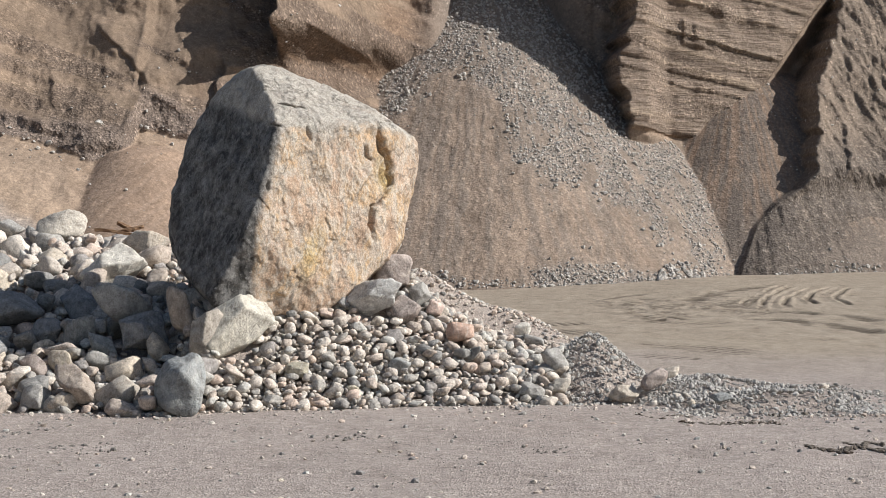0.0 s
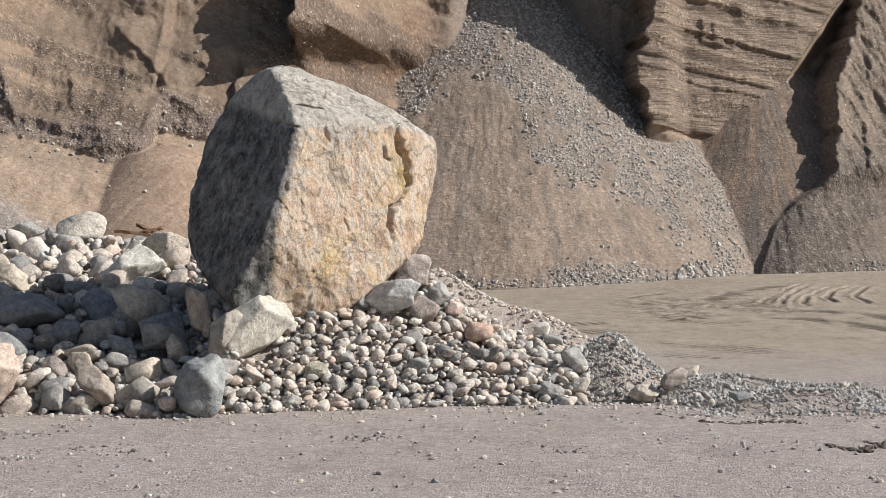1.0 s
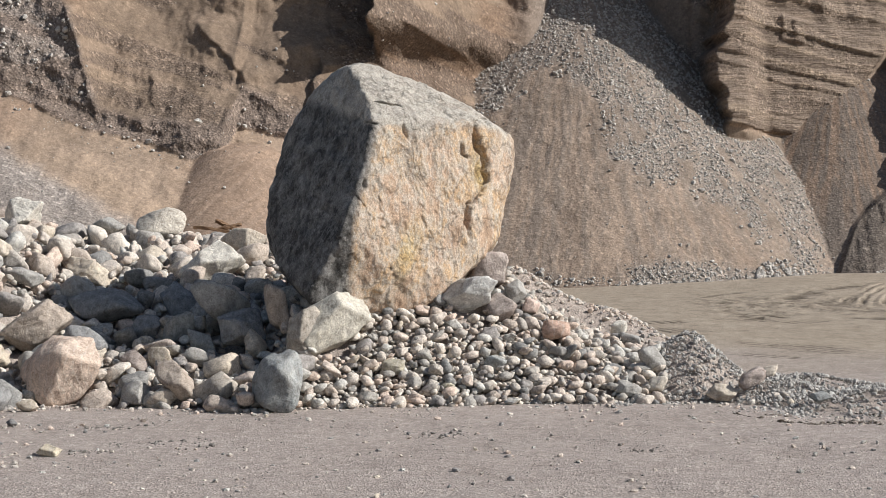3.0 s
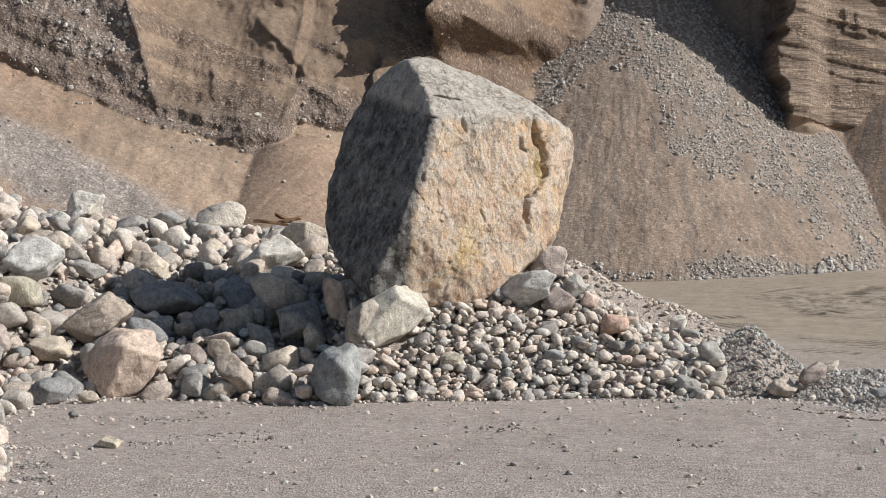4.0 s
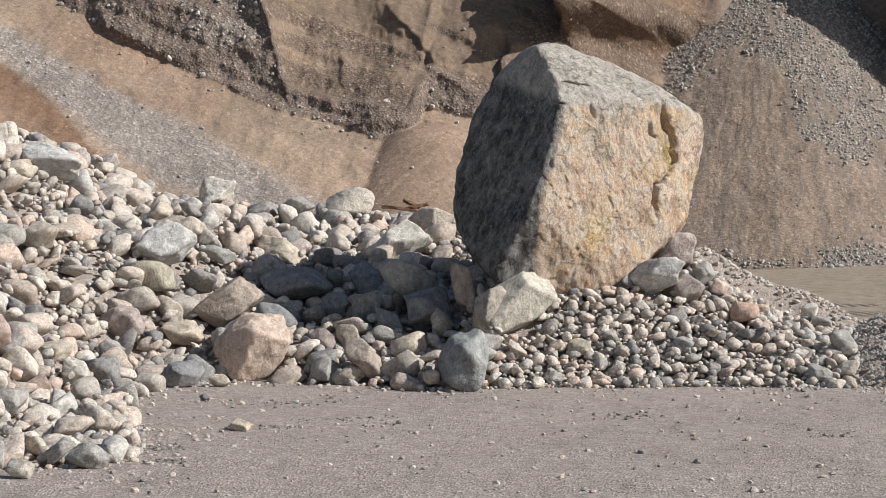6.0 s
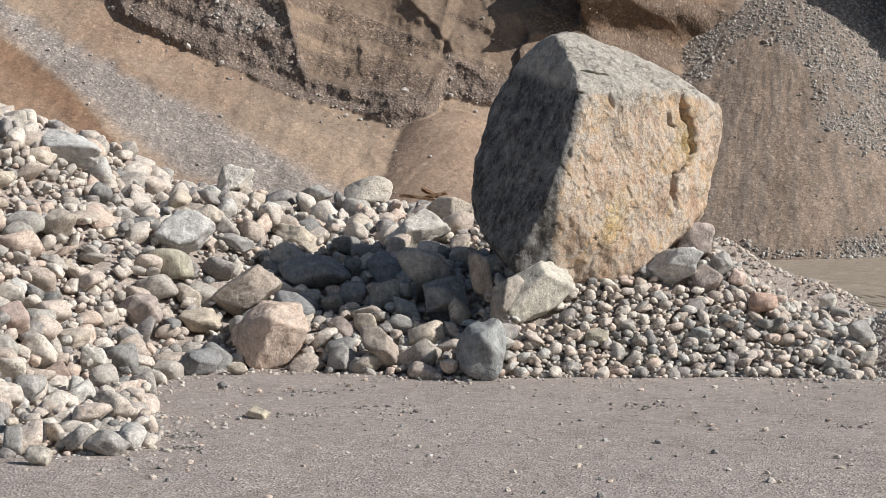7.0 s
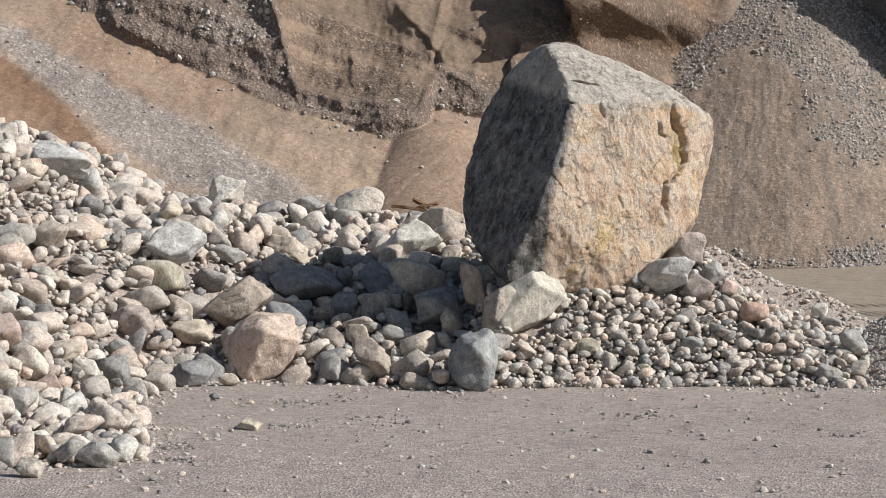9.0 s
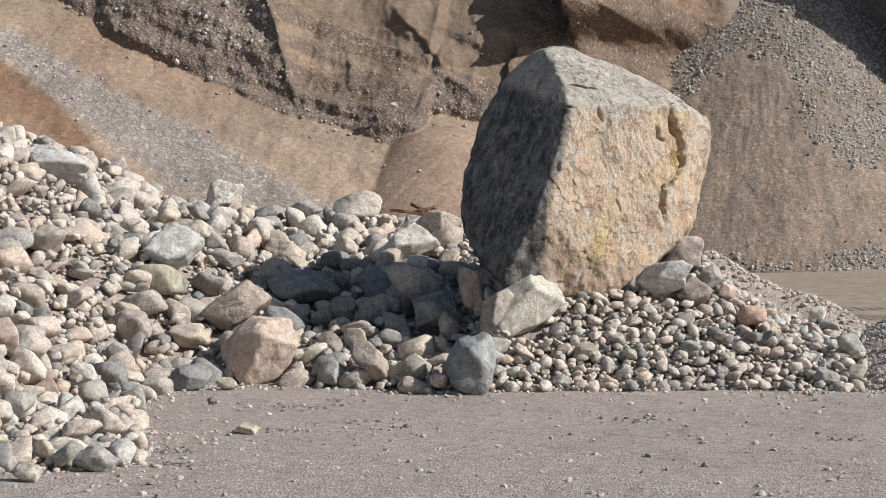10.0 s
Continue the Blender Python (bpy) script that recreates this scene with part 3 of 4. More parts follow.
rut((2.85, 31.40), (3.88, 29.80), (4.89, 28.80), deep=0.05, wide=0.15, lug=0.25)
rut((2.83, 24.82), (3.53, 24.04), (4.26, 22.84), deep=0.05, wide=0.1, lug=0.22)
rut((2.92, 24.26), (3.56, 23.22), (4.02, 22.38), deep=0.05, wide=0.1, lug=0.26)
rut((2.51, 22.68), (2.96, 22.14), (3.57, 21.88), deep=0.05, wide=0.1, lug=0.2)
rut((3.18, 31.60), (3.77, 30.48), (4.62, 30.76), deep=0.07, wide=0.25, lug=0.3)
rut((8.18, 32.52), (8.39, 32.50), deep=0.08, wide=0.15, lug=0)
rut((3.38, 37.26), (4.17, 38.90), (4.77, 39.64), deep=0.05, wide=0.15, lug=0)


def tracks(x, y):
    """Ruts of heavy tyres, some with lug prints, and churned sand where they turn. Gives height and a dark tint:
    painted rut shade, damp churned sand.
    """
    h, tint_mask = np.zeros(x.shape), np.zeros(x.shape)
    at = np.nonzero((x > 0) & (x < 14) & (y > 20) & (y < 44))
    u, v = x[at], y[at]
    u, v = u + 0.05 * fbm(u * 0.9, v * 0.5, 0, 3, 131), v + 0.10 * fbm(u * 1.5, v * 0.5, 5, 3, 133)
    low, dark = np.zeros(u.shape), np.zeros(u.shape)
    worn = step(fbm(u * 1.2, v * 0.6, 0, 3, 135), -0.9, -0.1)
    for points, deep, wide, lug in TRACKS:
        best, along, run = np.full(u.shape, 9.0), np.zeros(u.shape), 0.0
        for (ax, ay), (bx, by) in zip(points, points[1:]):
            ex, ey = bx - ax, by - ay
            s = ((u - ax) * ex + (v - ay) * ey) / (ex * ex + ey * ey)
            q = np.hypot(u - ax - np.clip(s, 0, 1) * ex, v - ay - np.clip(s, 0, 1) * ey)
            along = np.where(q < best, run + np.clip(s, 0, 1) * math.hypot(ex, ey), along)
            best = np.minimum(best, q)
            run += math.hypot(ex, ey)
        print_of = np.clip(1.6 * np.sin(along * 6.283 / lug), 0, 1) if lug else 0.7 + 0.3 * np.sin(along * 25)
        ends = step(along, 0, 0.4) * (1 - step(along, run - 0.4, run))
        cut = (1 - step(best / (wide * (2.2 if lug else 1.0)) + 0.3 * fbm(u * 4, v * 2, 0, 2, 147), 0.6, 1.3)) * print_of * worn * ends
        cut = np.clip(1.25 * cut, 0, 1)
        low += deep * ((0.0 if lug else 0.22) * np.exp(-((best - 2.2 * wide) / wide) ** 2) * ends * worn - (0.25 if lug else 0.42) * cut)
        # shade in the cut, painted as a dark tint
        dark = np.maximum(dark, cut * min(1.0, deep * 16))
    churn = step(fbm(u * 0.5, v * 0.35, 0, 3, 141), -1.2, -0.5) * step(v, 30, 32) * (1 - step(v, 37, 39)) * step(u, 2.8, 3.8) * (1 - step(u, 6.0, 7.2))
    low += 0.022 * churn * fbm(u * 3.4, v * 2.6, 0, 3, 143) + 0.006 * fbm(u * 2.2, v * 1.6, 0, 3, 144)
    dark = np.maximum(dark, churn * step(fbm(u * 4.5, v * 2.6, 0, 4, 145, 0.75), 0.10, 0.7) * 0.6)
    h[at], tint_mask[at] = 0.9 * low, dark
    return h, tint_mask


xs = np.concatenate([-np.geomspace(900, 9.2, 34), np.arange(-9, 0.8, 0.14), np.arange(0.8, 10, 0.036), np.arange(10, 12, 0.08), np.arange(12, 20, 0.12), np.geomspace(22.2, 900, 34)])
ys = np.concatenate([-np.geomspace(900, 3, 20), np.arange(-2, 8, 1.0), np.arange(8, 18.5, 0.08), np.arange(18.5, 26, 0.08), np.arange(26, 43, 0.075), np.arange(43, 56, 0.2), np.geomspace(56.3, 1200, 40)])
gx, gy = np.meshgrid(xs, ys)
rut, damp_shade = tracks(gx, gy)
gz = floor_height(gx, gy) + (0.009 - 0.0065 * step(gy, 18, 22)) * fbm(gx * 2.0, gy * 2.0, 0, 2, 7) * (np.abs(gx) < 30) + rut
me = mesh_of("ground", np.stack([gx, gy, gz], -1).reshape(-1, 3), sheet(*gx.shape), GROUND)
values(me, "sand", np.clip(step(gy + 1.2 * fbm(gx * 0.4, gy * 0.4, 0, 3, 9) + 0.4 * gx, 19.5, 27), 0, 1).ravel())
values(me, "damp_shade", 0.95 * damp_shade.ravel())
tagged(new("ground", me), "dusty grey-brown gravel pit floor with tyre ruts", "ground", kind="structure")

# the pit face
wx = np.concatenate([np.arange(-45, -22, 0.25), np.arange(-22, 17, 0.05), np.arange(17, 42, 0.25)])
wz = np.concatenate([np.arange(-0.6, 10.5, 0.05), np.arange(10.5, 17, 0.25)])
fx, fz = np.meshgrid(wx, wz)
depth, tone, coarse, which, stony = face_field(fx, fz)
crown = np.stack([fx[-1], np.full(len(wx), 260.0), np.full(len(wx), 17.5)], -1)
co = np.concatenate([np.stack([fx, depth, fz], -1).reshape(-1, 3), crown])
me = mesh_of("quarry_wall", co, sheet(len(wz) + 1, len(wx)), FACE)
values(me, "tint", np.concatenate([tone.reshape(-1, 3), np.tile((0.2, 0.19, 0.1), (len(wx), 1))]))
values(me, "bedded", np.concatenate([(which == -1).astype(float).ravel(), np.zeros(len(wx))]))
values(me, "coarse", np.concatenate([coarse.ravel(), np.zeros(len(wx))]))
tagged(new("quarry_wall", me), "high eroded sand and gravel pit face with run-down heaps", "quarry wall", kind="structure")

# the pile under its stones
px, py = np.meshgrid(np.arange(-14.2, 5.2, 0.1), np.arange(5.6, 25.2, 0.1))
pz = pile_height(px, py) + floor_height(px, py) + 0.02 * fbm(px * 6, py * 6, 0, 2, 13)
me = mesh_of("rubble_mound", np.stack([px, py, pz - 0.07], -1).reshape(-1, 3), sheet(*px.shape), GROUND)
values(me, "sand", np.full(px.size, 0.15))
mound = tagged(new("rubble_mound", me), "long mound of dusty rubble under loose stones", "mound", kind="structure")


# ---- stones ----
def ball(level):
    bm = bmesh.new()
    bmesh.ops.create_icosphere(bm, subdivisions=level, radius=1.0)
    v = np.array([p.co[:] for p in bm.verts])
    f = np.array([[p.index for p in q.verts] for q in bm.faces])
    bm.free()
    return v / np.linalg.norm(v, axis=1)[:, None], f


BALLS = {k: ball(k) for k in (1, 2, 3, 4, 5, 7)}


def stone_shape(level, kind, seed):
    """A stone about 1 in half-width: 'round' (rolled), 'blunt' (worn block) or 'split' (broken, sharp-edged)."""
    rng = np.random.default_rng(seed)
    d, f = BALLS[level]
    cuts, lo, hi, power = {"round": (6, 0.80, 1.10, 9), "blunt": (9, 0.72, 1.05, 22), "split": (9, 0.64, 1.05, 60)}[kind]
    if level > 3 and kind != "round":
        power = 2 * power
    n = rng.normal(size=(cuts, 3))
    n /= np.linalg.norm(n, axis=1)[:, None]
    n, far = np.concatenate([n, -n]), rng.uniform(lo, hi, 2 * cuts)
    r = (np.clip(d @ n.T, 0, None) / far) ** power
    r = r.sum(1) ** (-1 / power)
    o = rng.uniform(-50, 50, 3)
    p = d * r[:, None]
    amp = {"round": 0.035, "blunt": 0.05, "split": 0.06}[kind]
    p = p * (1 + amp * fbm(p[:, 0] * 1.6 + o[0], p[:, 1] * 1.6 + o[1], p[:, 2] * 1.6 + o[2], min(level, 4), seed % 97, 0.55))[:, None]
    if level > 3:
        # broken plates, pits and fine chipping on the large ones
        q = p + o
        plate = fbm(q[:, 0] * 1.7, q[:, 1] * 1.7, q[:, 2] * 2.2, 4, seed % 89, 0.6)
        hard = 0.3 if kind == "round" else 1.0
        p = p * (1 + hard * (0.030 * np.floor(2.4 * plate) / 2.4 + 0.012 * plate))[:, None]
    return p / np.abs(p).max(0), f


def turn(rng, lean=0.5):
    return np.array(Euler((rng.uniform(-lean, lean), rng.uniform(-lean, lean), rng.uniform(0, 6.283))).to_matrix())


ROCKS = []  # place and half-width of the rocks that stand out
TONES = {}


def rock(x, y, z, w, d, h, lean, kind, tone, seed, label):
    """One large rock: middle, full width, depth and height, lean in the picture plane in degrees."""
    if tone not in TONES:
        TONES[tone] = stone_material("rock_stone", tone, veins=0.35 if sum(tone) > 1.1 else 0.15)
    p, f = stone_shape(5 if w > 0.55 else 4, kind, seed)
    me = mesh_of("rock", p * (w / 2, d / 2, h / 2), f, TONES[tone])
    ob = tagged(new("rock", me), label, "rock", "large rocks on the pile")
    ob.location, ob.rotation_euler = (x, y, z), (0, radians(lean), 0)
    ROCKS.append((x, y, 0.40 * max(w, d)))
    return ob


# ---- the boulder ----
def boulder():
    """A split block of gneiss as tall as a man and more: flat stained face, dark side, sloping top, one open crack."""
    d, f = BALLS[7]
    d = d + np.array((0.1, -0.55, 0.1))  # finer on the near side
    d = d / np.linalg.norm(d, axis=1)[:, None]
    px = 0.00575
    # flat breaks: direction, distance from the middle
    rim = ((-0.635, -0.142, 0.759, 1.232), (-0.267, -0.118, 0.956, 1.295), (0.242, -0.066, 0.968, 1.159), (0.404, -0.049, 0.913, 1.119), (0.543, -0.035, 0.839, 1.120), (0.612, -0.029, 0.790, 1.138), (0.948, -0.001, 0.318, 1.326), (0.994, 0.019, -0.104, 1.210), (0.971, 0.020, -0.238, 1.205), (0.733, 0.009, -0.680, 1.202), (0.652, 0.004, -0.759, 1.198), (0.390, -0.017, -0.921, 1.239), (0.107, -0.043, -0.993, 1.290), (-0.265, -0.081, -0.961, 1.373), (-0.738, -0.129, -0.663, 1.389), (-0.959, -0.154, -0.238, 1.316), (-0.979, -0.157, 0.128, 1.209), (-0.945, -0.156, 0.286, 1.177), (-0.856, -0.151, 0.494, 1.156), (-0.836, -0.150, 0.528, 1.157), (-0.762, -0.148, 0.631, 1.185))
    faces = ((0.604, -0.795, 0.050, 0.700), (-0.732, -0.572, 0.369, 0.784), (-0.620, -0.620, 0.480, 0.966), (0.347, -0.693, 0.632, 0.938), (0.333, -0.400, 0.854, 0.911), (-0.200, -0.619, 0.759, 1.131), (0.871, -0.491, 0.000, 0.969), (0.449, -0.849, -0.280, 0.991), (0.0, 1.0, 0.1, 1.05), (-0.6, 0.8, 0.0, 1.15), (0.7, 0.7, 0.0, 1.2), (0.1, 0.6, 0.8, 1.15))
    n = np.array([p[:3] for p in rim + faces])
    length = np.linalg.norm(n, axis=1)
    n, far = n / length[:, None], 1.012 * np.array([p[3] for p in rim + faces]) / length
    # each break is uneven, so that its borders wander
    total = 0.0
    for k in range(len(n)):
        toward = np.clip(d @ n[k], 0, None)
        uneven = 1 + (0.013 if k < len(rim) else 0.021) * fbm(d[:, 0] * 2.6 + 7 * k, d[:, 1] * 2.6, d[:, 2] * 2.6, 3, 220 + k, 0.6)
        total = total + (toward / (far[k] * uneven)) ** 60
    p = d * (total ** (-1 / 60))[:, None]
    s = fbm(p[:, 0] * 1.3, p[:, 1] * 1.3, p[:, 2] * 1.1, 3, 201, 0.5)
    # low plates with broken borders, leaning with the grain of the rock
    lean = p @ np.array((0.86, 0.30, 0.40))
    plate = fbm(lean * 2.4 + 5, p[:, 1] * 1.6, p[:, 2] * 1.2 - p[:, 0] * 0.5, 5, 209, 0.6)
    plate = np.floor(2.6 * plate) / 2.6 + 0.3 * plate
    cracks = np.abs(fbm(lean * 2.2, p[:, 1] * 1.7, p[:, 2] * 1.5, 5, 205, 0.62))
    flute = np.abs(fbm(lean * 4.5, p[:, 1] * 3.0, p[:, 2] * 1.6, 4, 206, 0.55))
    chips = fbm(p[:, 0] * 8, p[:, 1] * 8, p[:, 2] * 7, 5, 207, 0.7)
    p = p * (1 + 0.010 * s + 0.018 * plate - 0.016 * np.exp(-(cracks / 0.06) ** 2) - 0.009 * flute + 0.007 * chips)[:, None]
    front = step(d @ np.array((0.63, -0.777, 0.0)), 0.05, 0.35)
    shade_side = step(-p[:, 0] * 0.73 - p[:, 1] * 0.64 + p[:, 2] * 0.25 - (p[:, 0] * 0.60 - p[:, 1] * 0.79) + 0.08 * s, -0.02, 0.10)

    def seam(points, width, deep):
        """Carve a jagged crack along a line on the near side; it thins out to both ends."""
        q = np.array(points) * px
        best, at, run = np.full(len(p), 9.0), np.zeros(len(p)), 0.0
        gx = p[:, 0] + 0.03 * grain(p[:, 2] * 6, p[:, 0] * 2, 0, 211) + 0.018 * grain(p[:, 2] * 19, p[:, 0] * 9, 0, 213)
        gz = p[:, 2] + 0.02 * grain(p[:, 0] * 15, p[:, 2] * 5, 0, 215)
        for a, b in zip(q, q[1:]):
            e = b - a
            t = np.clip(((gx - a[0]) * e[0] + (gz - a[1]) * e[1]) / (e @ e), 0, 1)
            s = np.hypot(gx - a[0] - t * e[0], gz - a[1] - t * e[1])
            at = np.where(s < best, run + t * np.linalg.norm(e), at)
            best = np.minimum(best, s)
            run += np.linalg.norm(e)
        taper = np.sin(np.clip(at / run, 0.04, 0.96) * math.pi) ** 0.6 * (1 + 0.3 * grain(p[:, 2] * 7, p[:, 0] * 7, 0, 217))
        p[:, :2] += (front * deep * np.clip(taper, 0.1, 1) * np.exp(-(best / (width * np.clip(taper, 0.3, 1.5))) ** 2))[:, None] * (-0.6, 0.8)

    seam([(153, 113), (159, 73), (175, 48), (173, 8), (155, -17)], 0.025, 0.24)
    seam([(157, -14), (138, -32), (137, -57), (145, -92)], 0.017, 0.19)
    seam([(-58, 218), (-53, 193), (-57, 143)], 0.040, 0.18)
    seam([(-77, 208), (-41, 194)], 0.05, 0.16)
    seam([(-17, 142), (10, 143), (33, 134)], 0.012, 0.09)
    seam([(-37, 125), (-27, 110), (-7, 104)], 0.012, 0.09)
    seam([(128, 75), (133, 54), (145, 46)], 0.013, 0.09)
    seam([(-29, 10), (-27, -10)], 0.012, 0.09)
    seam([(35, 105), (41, 80)], 0.012, 0.07)
    seam([(153, 128), (177, 105)], 0.013, 0.07)
    # the slab to the right of the crack stands back
    p[:, 1] += front * 0.05 * step(p[:, 0] - (1.02 + 0.12 * np.sin(p[:, 2] * 2.2)), -0.02, 0.05)
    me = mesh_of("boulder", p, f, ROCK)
    # the stained break: below a line that falls to the right edge of the top, and off the pale left border
    border = -0.20 + 0.32 * p[:, 2] + 0.10 * s
    rust = step(p[:, 0] - border, -0.12, 0.25) * front * (1 - step(p[:, 2] + 0.05 * p[:, 0] + 0.12 * s, 0.42, 0.72))
    rust = np.maximum(rust, 0.9 * step(p[:, 0], 1.0, 1.12) * front * (1 - step(p[:, 2], 0.45, 0.65)))
    # the left face's shade, painted in as a darker tone
    values(me, "shade_tint", shade_side * (1 - step(p[:, 2] + 0.4 * p[:, 0], 0.50, 0.62)))
    values(me, "rust", np.clip(rust, 0, 1))
    glow = np.exp(-((p[:, 0] - (0.93 - 0.1 * p[:, 2])) / 0.09) ** 2 - ((p[:, 2] - 0.12) / 0.22) ** 2) + 0.8 * np.exp(-((p[:, 0] - (0.40 + 0.25 * p[:, 2])) / 0.10) ** 2 - ((p[:, 2] + 0.62) / 0.30) ** 2)
    values(me, "lichen", np.clip(glow, 0, 1) * front)
    ob = tagged(new("boulder", me), "huge split grey boulder with ochre-stained face on the stone pile", "boulder")
    ob.location = (-1.515, 17.45, 2.075)
    return ob


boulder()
ROCKS.append((-1.75, 17.35, 0.72))
ROCKS.append((-0.95, 17.6, 0.55))


# ---- large rocks: middle, width, depth, height, lean, kind, colour, seed ----
rock(-4.46, 15.95, 0.34, 0.84, 0.66, 0.72, 20, "blunt", (0.60, 0.475, 0.39), 1000, "large worn blocky pinkish rock lying on the stone pile")
rock(-2.34, 15.46, 0.26, 0.54, 0.49, 0.61, 12, "split", (0.27, 0.285, 0.285), 1007, "sharp-edged broken blue-grey rock lying on the stone pile")
rock(-1.98, 16.34, 0.80, 0.76, 0.62, 0.56, -30, "split", (0.54, 0.51, 0.44), 1022, "large sharp-edged broken whitish rock lying on the stone pile")
# lower end of the whitish rock above, its shade put into a darker tone
rock(-2.24, 16.30, 0.62, 0.62, 0.60, 0.50, -35, "blunt", (0.41, 0.37, 0.32), 1016, "shaded lower end of the whitish rock, as a darker block")
rock(-0.72, 17.00, 1.00, 0.68, 0.45, 0.37, -18, "blunt", (0.57, 0.565, 0.545), 1021, "large worn blocky pale bluish rock lying on the stone pile")
rock(-0.50, 17.53, 1.24, 0.41, 0.34, 0.39, 15, "blunt", (0.38, 0.32, 0.29), 1028, "worn blocky brownish pink rock lying on the stone pile")
rock(-0.38, 16.99, 0.87, 0.39, 0.29, 0.29, 0, "blunt", (0.38, 0.32, 0.29), 1035, "worn blocky brownish pink rock lying on the stone pile")
rock(-0.24, 17.23, 1.01, 0.24, 0.22, 0.27, 20, "split", (0.36, 0.35, 0.33), 1042, "sharp-edged broken grey rock lying on the stone pile")
rock(-0.08, 17.15, 0.88, 0.19, 0.16, 0.17, 0, "round", (0.53, 0.41, 0.36), 1049, "rounded pinkish rock lying on the stone pile")
rock(0.16, 16.87, 0.66, 0.31, 0.22, 0.22, 10, "blunt", (0.54, 0.37, 0.29), 1056, "worn blocky salmon pink rock lying on the stone pile")
rock(-4.66, 20.98, 1.70, 0.60, 0.47, 0.52, 10, "round", (0.53, 0.485, 0.42), 1063, "rounded light sandy rock lying on the stone pile")
rock(-6.47, 21.22, 1.79, 0.66, 0.49, 0.50, -25, "split", (0.64, 0.61, 0.55), 1070, "sharp-edged broken whitish rock lying on the stone pile")
rock(-7.61, 18.54, 2.15, 0.84, 0.53, 0.41, 15, "blunt", (0.57, 0.565, 0.545), 1077, "large worn blocky pale bluish rock lying on the stone pile")
rock(-5.84, 17.38, 1.25, 0.67, 0.50, 0.51, -15, "blunt", (0.57, 0.565, 0.545), 1084, "large worn blocky pale bluish rock lying on the stone pile")
rock(-5.81, 16.91, 0.95, 0.47, 0.33, 0.31, 12, "round", (0.42, 0.39, 0.305), 1091, "rounded yellowish olive rock lying on the stone pile")
rock(-4.52, 17.76, 0.84, 0.68, 0.50, 0.49, -25, "round", (0.25, 0.255, 0.26), 1098, "large rounded dark grey rock lying on the stone pile")
rock(-5.05, 16.98, 0.64, 0.75, 0.53, 0.49, -20, "blunt", (0.41, 0.345, 0.29), 1105, "large worn blocky brown rock lying on the stone pile")
rock(-4.99, 18.94, 1.14, 0.62, 0.40, 0.32, 12, "blunt", (0.52, 0.45, 0.36), 1112, "worn blocky beige rock lying on the stone pile")
rock(-4.96, 18.25, 0.95, 0.47, 0.36, 0.39, 0, "blunt", (0.36, 0.35, 0.33), 1119, "worn blocky grey rock lying on the stone pile")
rock(-3.64, 19.14, 1.25, 0.90, 0.59, 0.49, -18, "split", (0.64, 0.61, 0.55), 1126, "large sharp-edged broken whitish rock lying on the stone pile")
rock(-3.82, 18.09, 0.87, 0.48, 0.37, 0.40, 10, "blunt", (0.25, 0.255, 0.26), 1133, "worn blocky dark grey rock lying on the stone pile")
rock(-3.19, 17.26, 0.89, 0.51, 0.47, 0.59, -20, "blunt", (0.36, 0.35, 0.33), 1140, "worn blocky grey rock lying on the stone pile")
rock(-2.57, 16.73, 0.87, 0.29, 0.33, 0.49, 0, "round", (0.41, 0.345, 0.29), 1147, "rounded brown rock lying on the stone pile")
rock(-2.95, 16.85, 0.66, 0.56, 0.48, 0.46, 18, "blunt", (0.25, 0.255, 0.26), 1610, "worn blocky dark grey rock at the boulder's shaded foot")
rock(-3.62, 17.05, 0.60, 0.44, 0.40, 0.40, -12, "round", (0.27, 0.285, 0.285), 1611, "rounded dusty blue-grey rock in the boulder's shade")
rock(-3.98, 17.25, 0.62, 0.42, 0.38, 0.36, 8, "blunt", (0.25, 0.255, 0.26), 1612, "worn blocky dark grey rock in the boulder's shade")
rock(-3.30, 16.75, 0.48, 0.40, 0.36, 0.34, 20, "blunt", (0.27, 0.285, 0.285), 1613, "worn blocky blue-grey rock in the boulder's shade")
rock(-3.00, 15.72, 0.16, 0.46, 0.34, 0.30, -25, "split", (0.41, 0.37, 0.32), 1614, "sharp-edged broken tan rock at the foot of the pile")
rock(-3.51, 20.38, 1.50, 0.64, 0.43, 0.38, 0, "blunt", (0.52, 0.455, 0.38), 1154, "worn blocky tan rock lying on the stone pile")
rock(-4.53, 16.90, 0.50, 0.53, 0.38, 0.37, 15, "blunt", (0.25, 0.255, 0.26), 1161, "worn blocky dark grey rock lying on the stone pile")
rock(-3.37, 15.77, 0.24, 0.48, 0.36, 0.36, 15, "blunt", (0.41, 0.345, 0.29), 1168, "worn blocky brown rock lying on the stone pile")
rock(-3.73, 15.75, 0.12, 0.30, 0.24, 0.27, 0, "blunt", (0.36, 0.35, 0.33), 1175, "worn blocky grey rock lying on the stone pile")
rock(-3.46, 15.69, 0.09, 0.29, 0.21, 0.20, 10, "round", (0.52, 0.455, 0.38), 1182, "rounded tan rock lying on the stone pile")
rock(-3.28, 16.49, 0.40, 0.29, 0.22, 0.22, 0, "round", (0.36, 0.35, 0.33), 1189, "rounded grey rock lying on the stone pile")
rock(-3.91, 16.41, 0.36, 0.27, 0.21, 0.23, 0, "round", (0.38, 0.32, 0.29), 1196, "rounded brownish pink rock lying on the stone pile")
rock(-3.67, 16.47, 0.39, 0.27, 0.23, 0.27, 20, "round", (0.52, 0.45, 0.36), 1203, "rounded beige rock lying on the stone pile")
rock(-4.95, 15.15, 0.13, 0.41, 0.30, 0.30, 20, "blunt", (0.25, 0.255, 0.26), 1210, "worn blocky dark grey rock lying on the stone pile")
